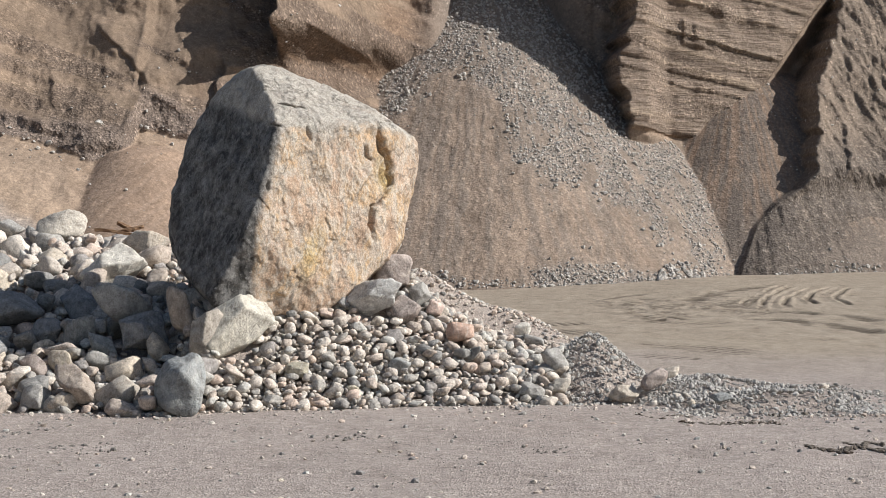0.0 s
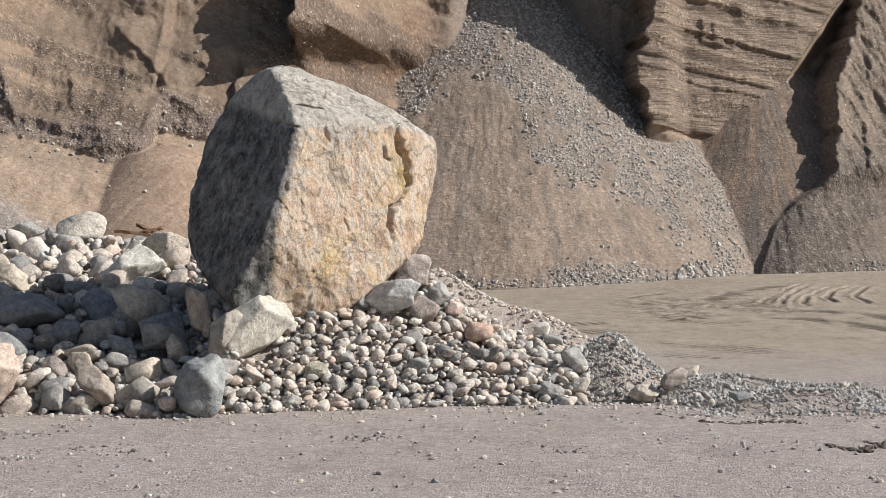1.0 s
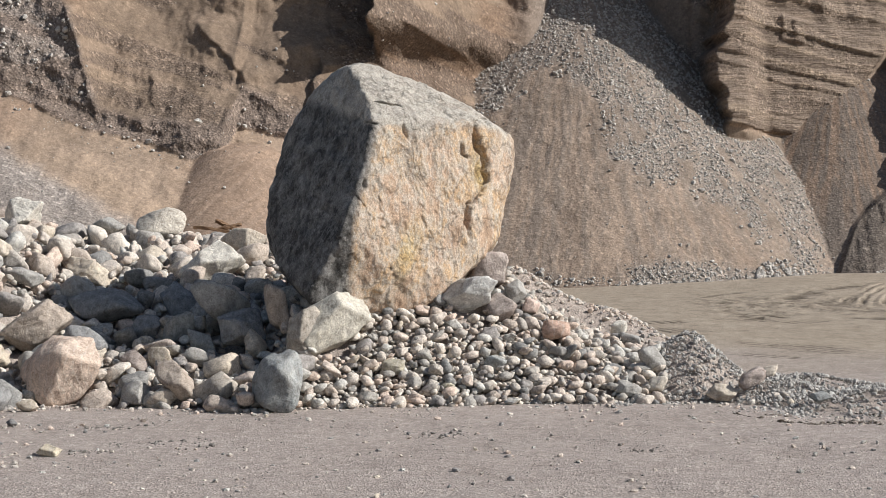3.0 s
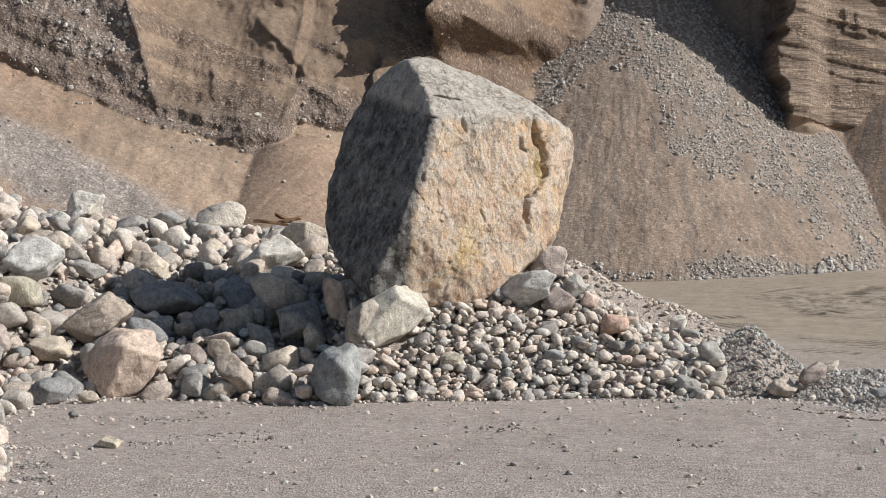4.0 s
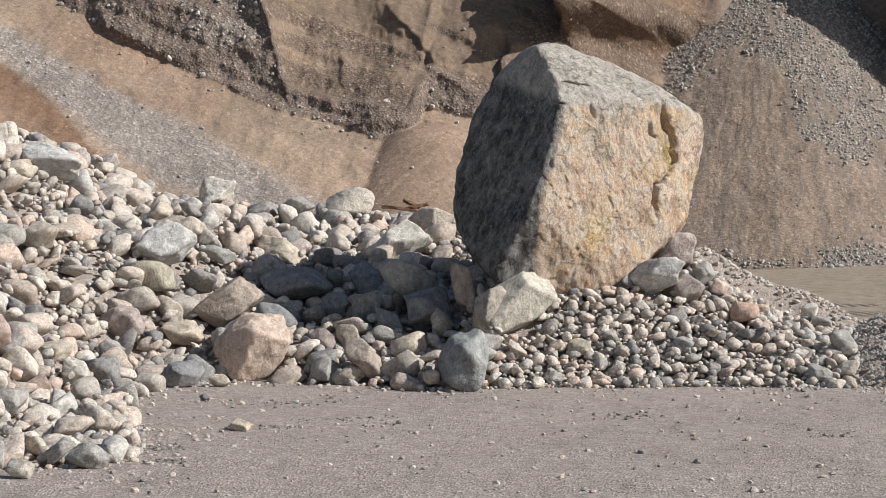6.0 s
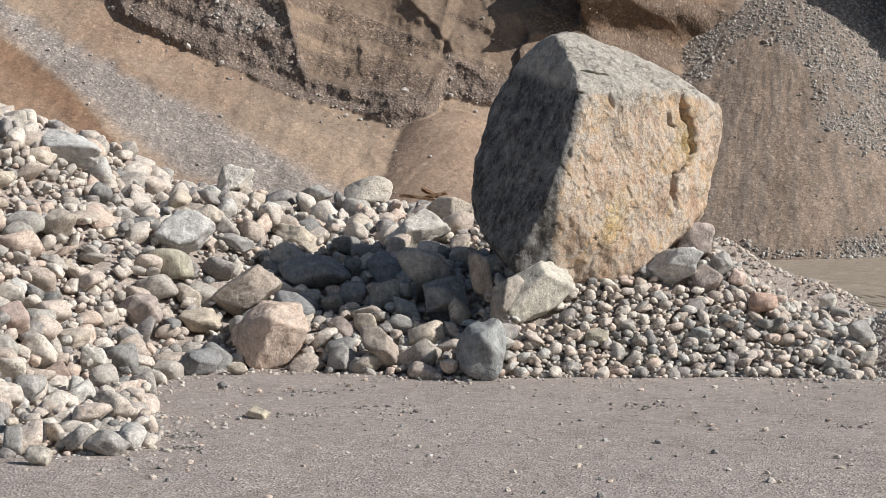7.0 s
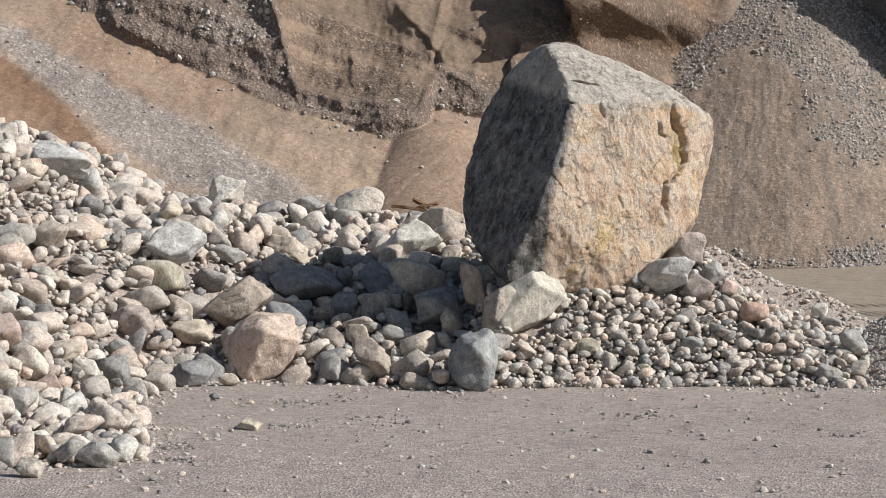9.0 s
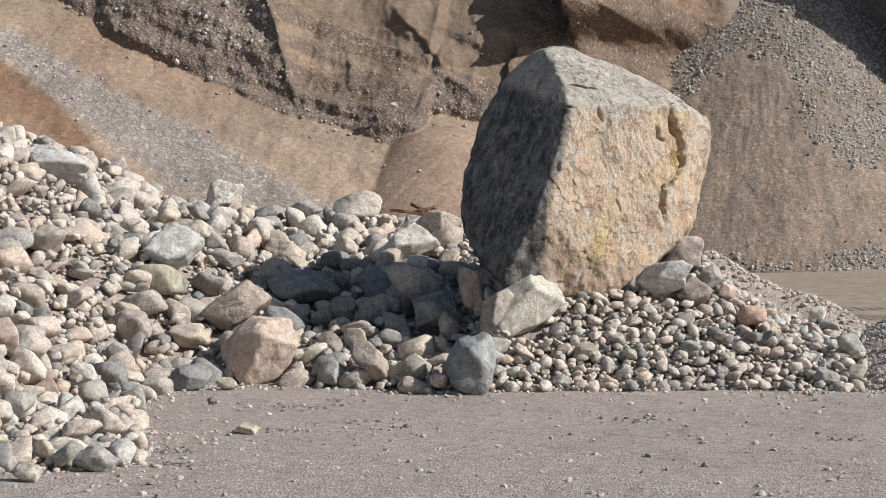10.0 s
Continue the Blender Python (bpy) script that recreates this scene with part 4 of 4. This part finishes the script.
rock(-5.85, 13.13, 0.64, 0.30, 0.26, 0.31, 0, "round", (0.53, 0.41, 0.36), 1217, "rounded pinkish rock lying on the stone pile")
rock(-5.56, 16.65, 0.63, 0.31, 0.25, 0.27, 0, "round", (0.52, 0.455, 0.38), 1224, "rounded tan rock lying on the stone pile")
rock(-5.34, 16.37, 0.42, 0.49, 0.33, 0.28, 8, "blunt", (0.52, 0.45, 0.36), 1231, "worn blocky beige rock lying on the stone pile")
rock(-4.00, 10.37, 0.08, 0.30, 0.21, 0.19, 12, "blunt", (0.36, 0.35, 0.33), 1238, "worn blocky grey rock lying on the stone pile")
rock(-4.26, 9.91, 0.06, 0.17, 0.13, 0.14, 0, "blunt", (0.53, 0.485, 0.42), 1245, "worn blocky light sandy rock lying on the stone pile")
rock(-4.41, 10.53, 0.11, 0.19, 0.15, 0.16, 20, "round", (0.52, 0.455, 0.38), 1252, "rounded tan rock lying on the stone pile")
rock(-5.75, 15.85, 0.53, 0.52, 0.36, 0.34, 10, "blunt", (0.38, 0.32, 0.29), 1259, "worn blocky brownish pink rock lying on the stone pile")
rock(1.10, 16.75, 0.38, 0.27, 0.23, 0.27, 0, "round", (0.36, 0.35, 0.33), 1266, "rounded grey rock lying on the stone pile")
rock(0.28, 16.67, 0.45, 0.19, 0.16, 0.19, 0, "round", (0.27, 0.285, 0.285), 1273, "rounded blue-grey rock lying on the stone pile")
rock(1.73, 16.37, 0.10, 0.31, 0.21, 0.17, 0, "blunt", (0.52, 0.455, 0.38), 1280, "worn blocky tan rock lying on the stone pile")
rock(2.55, 15.75, 0.13, 0.22, 0.14, 0.11, 0, "blunt", (0.27, 0.285, 0.285), 1287, "worn blocky blue-grey rock lying on the stone pile")
rock(-4.61, 15.23, 0.06, 0.23, 0.15, 0.13, 5, "round", (0.52, 0.45, 0.36), 1294, "rounded beige rock lying on the stone pile")
rock(-5.25, 14.45, 0.10, 0.22, 0.14, 0.11, 5, "round", (0.52, 0.45, 0.36), 1301, "rounded beige rock lying on the stone pile")
rock(-8.49, 19.03, 2.49, 0.34, 0.26, 0.27, 0, "round", (0.53, 0.485, 0.42), 1308, "rounded light sandy rock lying on the stone pile")
rock(-7.26, 19.75, 1.87, 0.32, 0.23, 0.21, 10, "blunt", (0.64, 0.61, 0.55), 1315, "worn blocky whitish rock lying on the stone pile")
rock(-5.50, 18.11, 1.14, 0.42, 0.27, 0.22, 5, "split", (0.36, 0.35, 0.33), 1322, "sharp-edged broken grey rock lying on the stone pile")
rock(-6.83, 16.35, 1.34, 0.42, 0.33, 0.35, 15, "split", (0.52, 0.455, 0.38), 1329, "sharp-edged broken tan rock lying on the stone pile")
rock(-5.24, 11.97, 0.22, 0.30, 0.22, 0.21, 0, "blunt", (0.36, 0.35, 0.33), 1336, "worn blocky grey rock lying on the stone pile")
rock(-5.49, 13.15, 0.22, 0.24, 0.19, 0.21, 0, "round", (0.53, 0.41, 0.36), 1343, "rounded pinkish rock lying on the stone pile")
rock(-4.58, 10.25, 0.10, 0.18, 0.17, 0.22, 0, "round", (0.36, 0.35, 0.33), 1350, "rounded grey rock lying on the stone pile")
rock(-5.43, 13.81, 0.25, 0.29, 0.23, 0.25, 10, "split", (0.64, 0.61, 0.55), 1357, "sharp-edged broken whitish rock lying on the stone pile")
rock(-5.66, 15.31, 0.31, 0.33, 0.23, 0.22, 0, "blunt", (0.36, 0.35, 0.33), 1364, "worn blocky grey rock lying on the stone pile")
rock(-5.75, 14.03, 0.41, 0.45, 0.28, 0.20, 0, "split", (0.52, 0.455, 0.38), 1371, "sharp-edged broken tan rock lying on the stone pile")
rock(-5.19, 20.51, 1.67, 0.44, 0.28, 0.23, 0, "round", (0.36, 0.35, 0.33), 1378, "rounded grey rock lying on the stone pile")
rock(-5.88, 18.27, 1.41, 0.42, 0.30, 0.29, 15, "blunt", (0.52, 0.455, 0.38), 1385, "worn blocky tan rock lying on the stone pile")
rock(-0.84, 16.06, 0.17, 0.15, 0.11, 0.11, 0, "round", (0.42, 0.39, 0.305), 1392, "rounded yellowish olive rock lying on the stone pile")
rock(-0.43, 16.39, 0.36, 0.20, 0.16, 0.19, 30, "blunt", (0.27, 0.285, 0.285), 1399, "worn blocky blue-grey rock lying on the stone pile")
rock(-1.37, 16.11, 0.35, 0.23, 0.19, 0.22, 20, "blunt", (0.42, 0.39, 0.305), 1406, "worn blocky yellowish olive rock lying on the stone pile")
rock(0.84, 18.13, 0.60, 0.18, 0.15, 0.17, 0, "round", (0.64, 0.61, 0.55), 1413, "rounded whitish rock lying on the stone pile")
rock(0.93, 17.43, 0.52, 0.26, 0.17, 0.14, 25, "round", (0.36, 0.35, 0.33), 1420, "rounded grey rock lying on the stone pile")
rock(1.00, 16.69, 0.30, 0.20, 0.15, 0.15, 10, "blunt", (0.36, 0.35, 0.33), 1427, "worn blocky grey rock lying on the stone pile")
rock(2.02, 16.41, 0.23, 0.29, 0.21, 0.20, -15, "blunt", (0.38, 0.32, 0.29), 1434, "worn blocky brownish pink rock lying on the stone pile")
rock(2.21, 16.63, 0.28, 0.18, 0.13, 0.13, 0, "round", (0.52, 0.455, 0.38), 1441, "rounded tan rock lying on the stone pile")
rock(1.12, 16.45, 0.16, 0.23, 0.17, 0.18, 0, "round", (0.53, 0.485, 0.42), 1448, "rounded light sandy rock lying on the stone pile")
rock(0.84, 16.37, 0.12, 0.27, 0.19, 0.17, 10, "blunt", (0.36, 0.35, 0.33), 1455, "worn blocky grey rock lying on the stone pile")


# ---- loose stones of the pile ----
def scatter(tries, seed, box, sizes, keep, tight=0.85, taken=None):
    """Throw stones of falling size into a box; each keeps clear of those before it. Gives rows of x, y, r."""
    rng = np.random.default_rng(seed)
    x, y = rng.uniform(box[0], box[1], tries), rng.uniform(box[2], box[3], tries)
    r = sizes(x, y, rng.random(tries))
    ok = keep(x, y) & (r > 0)
    x, y, r = x[ok], y[ok], r[ok]
    order = np.argsort(-r)
    grid = {} if taken is None else taken
    cell, out = 0.25, []
    for i in order:
        a, b, c = x[i], y[i], r[i]
        gx, gy, clear = int(a // cell), int(b // cell), True
        for u in (-1, 0, 1):
            for v in (-1, 0, 1):
                for p, q, s in grid.get((gx + u, gy + v), ()):
                    if (p - a) ** 2 + (q - b) ** 2 < (tight * (c + s)) ** 2:
                        clear = False
                        break
                if not clear:
                    break
            if not clear:
                break
        if clear:
            grid.setdefault((gx, gy), []).append((a, b, c))
            out.append((a, b, c))
    return np.array(out).reshape(-1, 3)


def off_rocks(x, y, near=1.0):
    ok = np.ones(x.shape, bool)
    for a, b, c in ROCKS:
        ok &= (x - a) ** 2 + (y - b) ** 2 > (near * c) ** 2
    return ok


def fine_side(x, y):
    """1 on the fan of small stones before and right of the boulder, 0 on the coarse bank."""
    return step(x + 0.35 * (y - 16.5), -2.4, -1.5)


def falling(u, least, most, power):
    """Sizes as a river sorts them: many small, few large."""
    return np.minimum(least * (1 - u) ** (-1 / power), most)


def pile_sizes(x, y, u):
    f = fine_side(x, y)
    lot = np.modf(u * 977.0)[0]
    small, large = falling(u, 0.029, 0.098, 2.5), np.where(lot < 0.30, falling(u, 0.052, 0.19, 2.4), 0)
    r = np.where(f > lot, small, large) * (0.80 + 0.20 * step(y, 11, 14.5))
    return np.where(x > 1.1, np.where(u > 0.6, 0.008 + 0.036 * u ** 11, 0), r)


def ground_level(x, y):
    return np.maximum(pile_height(x, y), 0) + floor_height(x, y)


def joined(name, rows, level, kinds, material, seed, owner=None, label="", sink=0.25, flat=0.72, heights=None, category="stones", smooth=True, lean=0.5, large=9.0):
    """Many stones in one mesh."""
    rng = np.random.default_rng(seed)
    shapes = [stone_shape(level, kinds[i % len(kinds)], seed + i) for i in range(14)]
    fine = [stone_shape(level + 1, kinds[i % len(kinds)], seed + i) for i in range(14)] if large < 1 else shapes
    vs, fs, base = [], [], 0
    for i, (x, y, r) in enumerate(rows):
        p, f = (fine if r > large else shapes)[rng.integers(len(shapes))]
        s = r * np.array((rng.uniform(0.9, 1.22), rng.uniform(0.8, 1.05), rng.uniform(flat - 0.1, flat + 0.25)))
        q = (p * s) @ turn(rng, lean).T
        q += (x, y, heights[i] + r * (0.5 - sink))
        vs.append(q)
        fs.append(f + base)
        base += len(p)
    me = mesh_of(name, np.concatenate(vs), np.concatenate(fs), material, smooth)
    ob = new(name, me)
    if owner:
        ob.parent = owner
        tagged(ob, label, kind="stuff")
    else:
        tagged(ob, label, category, kind="stuff")
    return ob


on_pile = lambda x, y, near=0.92: (inside(x, y) > -0.06) & off_rocks(x, y, near) & ~((y > 17.95 - 0.2 * x) & (x > -0.6))
coarse_first = scatter(56000, 301, (-9.5, 4.8, 8.0, 23.0), pile_sizes, on_pile, 0.72)
used = {}
for row in coarse_first:
    used.setdefault((int(row[0] // 0.25), int(row[1] // 0.25)), []).append(tuple(row))
filler = scatter(30000, 302, (-9.5, 4.8, 8.0, 22.0), lambda x, y, u: np.where(x > 1.1, np.where(fbm(x * 1.6, y * 1.6, 0, 3, 331) > 0.25 - 1.5 * (x < 1.6), 0.009 + 0.011 * u, 0), 0.022 + 0.02 * u), lambda x, y: on_pile(x, y, 0.72), 0.62, used)
bed = scatter(16000, 304, (-2.9, 1.25, 15.0, 18.4), lambda x, y, u: 0.016 + 0.022 * u, lambda x, y: on_pile(x, y, 0.72), 0.6, used)
filler = np.concatenate([filler, bed])
upper = scatter(7000, 303, (-9.5, 1.0, 8.0, 22.0), lambda x, y, u: 0.9 * pile_sizes(x, y, u), on_pile, 1.0)
cap = scatter(7000, 306, (-2.3, 1.2, 15.4, 18.2), lambda x, y, u: 0.024 + 0.05 * u**2, lambda x, y: on_pile(x, y, 0.7), 0.92)
levels = ground_level(coarse_first[:, 0], coarse_first[:, 1])
lift = ground_level(upper[:, 0], upper[:, 1]) + 0.055 + 0.03 * (1 - fine_side(upper[:, 0], upper[:, 1]))

# stones that can be told apart are pieces of the mound: the fan before the boulder, and the larger ones of the bank
rolled = [(mesh_of("fieldstone", *stone_shape(3, kind, 400 + i), COBBLE)) for i, kind in enumerate(("round", "blunt", "round", "round", "blunt", "split", "blunt", "blunt", "round", "round"))]
broken = [(mesh_of("cobble", *stone_shape(3, kind, 430 + i), COBBLE)) for i, kind in enumerate(("split", "blunt", "split", "round", "split", "blunt", "split", "blunt", "split", "split"))]
rng = np.random.default_rng(5)


def piece(name, x, y, r, z):
    kinds = rolled if name == "fieldstone" else broken
    ob = new(name, kinds[rng.integers(len(kinds))])
    ob.parent = mound
    ob.location = (x, y, z + 0.25 * r)
    ob.rotation_euler = (rng.uniform(-0.6, 0.6), rng.uniform(-0.6, 0.6), rng.uniform(0, 6.28))
    ob.scale = r * np.array((rng.uniform(0.9, 1.22), rng.uniform(0.75, 1.05), rng.uniform(0.45, 0.85)))


x, y, r = coarse_first.T
fan = np.flatnonzero((x > -2.2) & (x < 1.1) & (y < 17.0) & (y > 14) & (r > 0.031))[:300]
bank = np.flatnonzero((x < -2.4) & (y < 18.5) & (r > 0.06))[:300]
for i in fan:
    piece("cobble", x[i], y[i], r[i], levels[i])
for i in bank:
    piece("fieldstone", x[i], y[i], r[i], levels[i])
crown = np.flatnonzero((upper[:, 1] < 17.5) & (upper[:, 2] > 0.03))[:300]
for i in crown:
    piece("loose_stone", *upper[i], lift[i])
loose = np.ones(len(upper), bool)
loose[crown] = False
upper, lift = upper[loose], lift[loose]
rest = np.ones(len(x), bool)
rest[fan] = rest[bank] = False
strip = rest & (x > 1.1) & (r < 0.04)
rest &= ~strip
big = rest & (r > 0.05)
small = rest & (r <= 0.05)
mixed = ("blunt", "round", "round", "split", "blunt", "round")
joined("cobbles", coarse_first[big], 2, mixed, COBBLES, 500, mound, "loose grey, tan and pink cobbles", heights=levels[big], lean=0.8, large=0.085)
joined("small_cobbles", coarse_first[small], 2, mixed, COBBLES, 520, mound, "small mixed cobbles between larger ones", heights=levels[small])
joined("broken_gravel", coarse_first[strip], 1, ("split", "blunt"), GRAVEL, 530, mound, "broken grey gravel spread beside the mound", sink=0.5, flat=0.6, heights=levels[strip], smooth=False, lean=1.0)
joined("top_cobbles", upper, 2, mixed, COBBLES, 540, mound, "cobbles lying on top of the others", heights=lift, lean=0.8, large=0.06)
thin = filler[:, 0] > 1.1
joined("fan_cobbles", cap, 2, ("split", "blunt", "split", "round"), COBBLES, 545, mound, "grey and tan cobbles spread before the boulder", flat=0.6, heights=ground_level(cap[:, 0], cap[:, 1]) + 0.035, lean=0.6)
joined("pebbles", filler[~thin], 1, mixed, PEBBLES, 560, mound, "small pebbles filling the gaps", heights=ground_level(filler[~thin, 0], filler[~thin, 1]), large=0.03)
joined("crushed_gravel", filler[thin], 1, ("split", "blunt"), GRAVEL, 561, mound, "crushed grey gravel on dusty soil", sink=0.6, flat=0.6, heights=ground_level(filler[thin, 0], filler[thin, 1]) - 0.004, smooth=False, lean=1.0)
berm = scatter(5000, 305, (-0.9, 2.4, 17.6, 20.6), lambda x, y, u: 0.007 + 0.035 * u**5, lambda x, y: (y > 18.2 - 0.2 * x) & (inside(x, y) > 0) & off_rocks(x, y), 0.8)
joined("berm_gravel", berm, 1, ("split", "blunt"), PEBBLES, 562, mound, "gravel half sunk in the sandy back of the mound", sink=0.55, heights=ground_level(berm[:, 0], berm[:, 1]) - 0.05, smooth=False)

# gravel of the small heap and its spread
heap = scatter(16000, 311, (0.7, 4.6, 14.9, 18.4), lambda x, y, u: 0.006 + 0.026 * u**5, lambda x, y: (inside(x, y) > -0.1 - 0.25 * np.random.default_rng(3).random(x.shape)) & ((np.hypot(x - 1.47, y - 17.2) < 0.9) | (fbm(x * 1.5, y * 1.5, 0, 3, 333) > 0.0)), 0.7)
joined("gravel_heap", heap, 1, ("split", "blunt"), GRAVEL, 580, None, "small spilled heap of grey crushed gravel", sink=0.6, smooth=False, lean=1.0, heights=ground_level(heap[:, 0], heap[:, 1]), category="gravel")


# stray stones on the near ground
def near_ground(x, y):
    d = inside(x, y)
    g = np.random.default_rng(8).random(x.shape)
    return (d < 0.02) & (g < 0.14 + 0.86 * np.exp(np.clip(d, -9, 0) * 3.0))


stray = scatter(60000, 321, (-5.4, 5.2, 8.6, 18.5), lambda x, y, u: 0.004 + 0.026 * u ** (16 - 12 * np.exp(3.0 * np.clip(inside(x, y), -9, 0))), near_ground, 1.0)
joined("stray_pebbles", stray, 1, mixed, PEBBLES, 600, None, "scattered pebbles on dusty ground", sink=0.4, smooth=False, heights=floor_height(stray[:, 0], stray[:, 1]), category="pebbles")

# stones that rolled down the far heaps and stick in the face
gen = np.random.default_rng(77)
cx, cz = gen.uniform(-21, 16, 190000), gen.uniform(0.05, 10.0, 190000)
deep, _, rough, kind, fan_of = face_field(cx, cz)
toe = (kind > 0) * step(0.25 + 0.25 * fbm(cx * 0.9, 0, 0, 3, 79) + 0.4 * step(1 - np.abs(cx - 6.6), 0, 0.6) + 0.5 * step(cx, 9.8, 11) - cz, 0, 0.3)
chance = (kind >= 0) * np.clip(0.008 + 0.75 * fan_of + 0.02 * (kind > 0) + 0.4 * toe, 0, 1)
hit = gen.random(len(cx)) < chance
rx, lot = cx[hit], gen.random(hit.sum())
size = np.where(toe[hit] > 0.4, np.where(np.abs(rx - 6.7) < 0.8, 0.03 + 0.07 * lot**3, 0.018 + 0.05 * lot**4), np.where(fan_of[hit] > 0.4, 0.013 + 0.040 * gen.random(hit.sum()) ** 3, np.where(fan_of[hit] > 0.085, 0.010 + 0.085 * gen.random(hit.sum()) ** 7, 0.009 + 0.045 * gen.random(hit.sum()) ** 14)))
rows = np.stack([cx[hit], deep[hit] - 0.3 * size, size], 1)
joined("face_stones", rows, 1, ("split", "blunt"), CLASTS, 620, None, "loose stones lying on the pit face", heights=cz[hit], category="stones", smooth=False, lean=1.0)


# ---- small things ----
def part(name, verts, faces, material, parent, smooth=False):
    ob = new(name, mesh_of(name, verts, faces, material, smooth))
    ob.parent = parent
    return ob


def splinter(length, width, thick, seed):
    """A weathered piece of board with torn ends."""
    g = np.random.default_rng(seed)
    n = 9
    xs = np.linspace(-0.5, 0.5, n) * length
    ring = np.array([(-1, -1), (0, -1.1), (1, -1), (1, 1), (0.2, 1.15), (-1, 1)], float)
    v = []
    for i, x in enumerate(xs):
        taper = 1 - 0.55 * (abs(i - 4) / 4) ** 3
        for a, b in ring:
            v.append((x + g.normal(0, 0.03 * length if i in (0, n - 1) else 0.004), a * width / 2 * taper + g.normal(0, 0.004), b * thick / 2 + 0.02 * length * math.sin(i * 0.6) + g.normal(0, 0.003)))
    k = len(ring)
    f = [(i * k + j, i * k + (j + 1) % k, (i + 1) * k + (j + 1) % k, (i + 1) * k + j) for i in range(n - 1) for j in range(k)]
    f += [(0, 5, 4, 1), (1, 4, 3, 2), ((n - 1) * k, (n - 1) * k + 1, (n - 1) * k + 4, (n - 1) * k + 5), ((n - 1) * k + 1, (n - 1) * k + 2, (n - 1) * k + 3, (n - 1) * k + 4)]
    return v, f


def wood_scrap(x, y, z, turn_by, bits):
    top = tagged(new("wood_scrap"), "rotten brown wood scraps lying between stones", "wood scrap")
    top.location, top.rotation_euler = (x, y, z), (0, 0, radians(turn_by))
    for i, (dx, dz, length, lean) in enumerate(bits):
        ob = part("board", *splinter(length, 0.06, 0.035, 40 + i), WOOD, top)
        ob.location, ob.rotation_euler = (dx, 0.04 * i, dz), (0.3 * i, radians(lean), 0.2 * i)


def chips(x, y, spread, count, seed):
    """A spill of sharp little stones on the near ground."""
    g = np.random.default_rng(seed)
    a, q = g.uniform(0, 6.283, count), spread * np.abs(g.normal(0, 0.5, count))
    r = 0.005 + 0.017 * g.random(count) ** 4
    rows = np.stack([x + 1.4 * q * np.cos(a), y + 0.8 * q * np.sin(a), r], 1)
    return joined("gravel_spill", rows, 1, ("split", "blunt"), CHIPS if seed % 3 else PEBBLES, 700 + seed, None, "little spill of dark angular gravel on dust", sink=0.35, smooth=False, heights=floor_height(rows[:, 0], rows[:, 1]), category="gravel")


def crust(x, y, length, count, seed):
    """Broken lip of dried soil: flat dark clods in a row."""
    g = np.random.default_rng(seed)
    u = g.uniform(-0.5, 0.5, count)
    r = 0.007 + 0.022 * g.random(count) ** 3
    rows = np.stack([x + length * u, y + 0.10 * np.sin(u * 9) + g.normal(0, 0.05, count), r], 1)
    return joined("soil_clods", rows, 2, ("split", "blunt"), CLOD, 800 + seed, None, "dark broken crust of dried soil on gravel", sink=0.35, flat=0.35, heights=floor_height(rows[:, 0], rows[:, 1]), category="soil")


# placed
wood_scrap(-3.93, 21.00, 1.63, 8, [(-0.1, 0.0, 0.42, 6), (0.12, 0.03, 0.30, -14), (0.05, 0.06, 0.24, 22)])
chips(-4.99, 15.21, 0.16, 30, 60)
chips(-3.85, 11.30, 0.26, 110, 61)
chips(-3.57, 10.78, 0.16, 60, 62)
chips(-4.35, 12.25, 0.3, 110, 63)
chips(-3.43, 12.64, 0.26, 70, 64)
chips(-2.93, 13.08, 0.45, 120, 65)
chips(-4.37, 14.15, 0.2, 25, 66)
chips(-2.94, 13.24, 0.35, 90, 67)
chips(-3.49, 14.14, 0.3, 80, 68)
chips(2.49, 14.97, 0.5, 110, 69)
chips(-0.74, 13.77, 0.3, 35, 70)
chips(0.83, 12.90, 0.4, 40, 71)
rock(-3.58, 12.37, 0.035, 0.19, 0.14, 0.12, 0, "blunt", (0.5, 0.44, 0.34), 1500, "rounded beige stone lying on dusty ground")
rock(-9.03, 45.15, 4.41, 0.24, 0.2, 0.17, 10, "split", (0.62, 0.6, 0.56), 1520, "small white rock stuck in the sandy pit face")
crust(3.06, 12.97, 0.55, 160, 0)
crust(3.27, 13.30, 0.3, 90, 1)
crust(2.49, 14.67, 0.9, 160, 2)
crust(1.98, 15.19, 0.5, 90, 3)
crust(3.03, 15.41, 0.5, 70, 4)
rock(-4.41, 14.14, 0.03, 0.10, 0.08, 0.07, 5, "blunt", (0.17, 0.17, 0.17), 1507, "small dark stone lying on dusty ground")
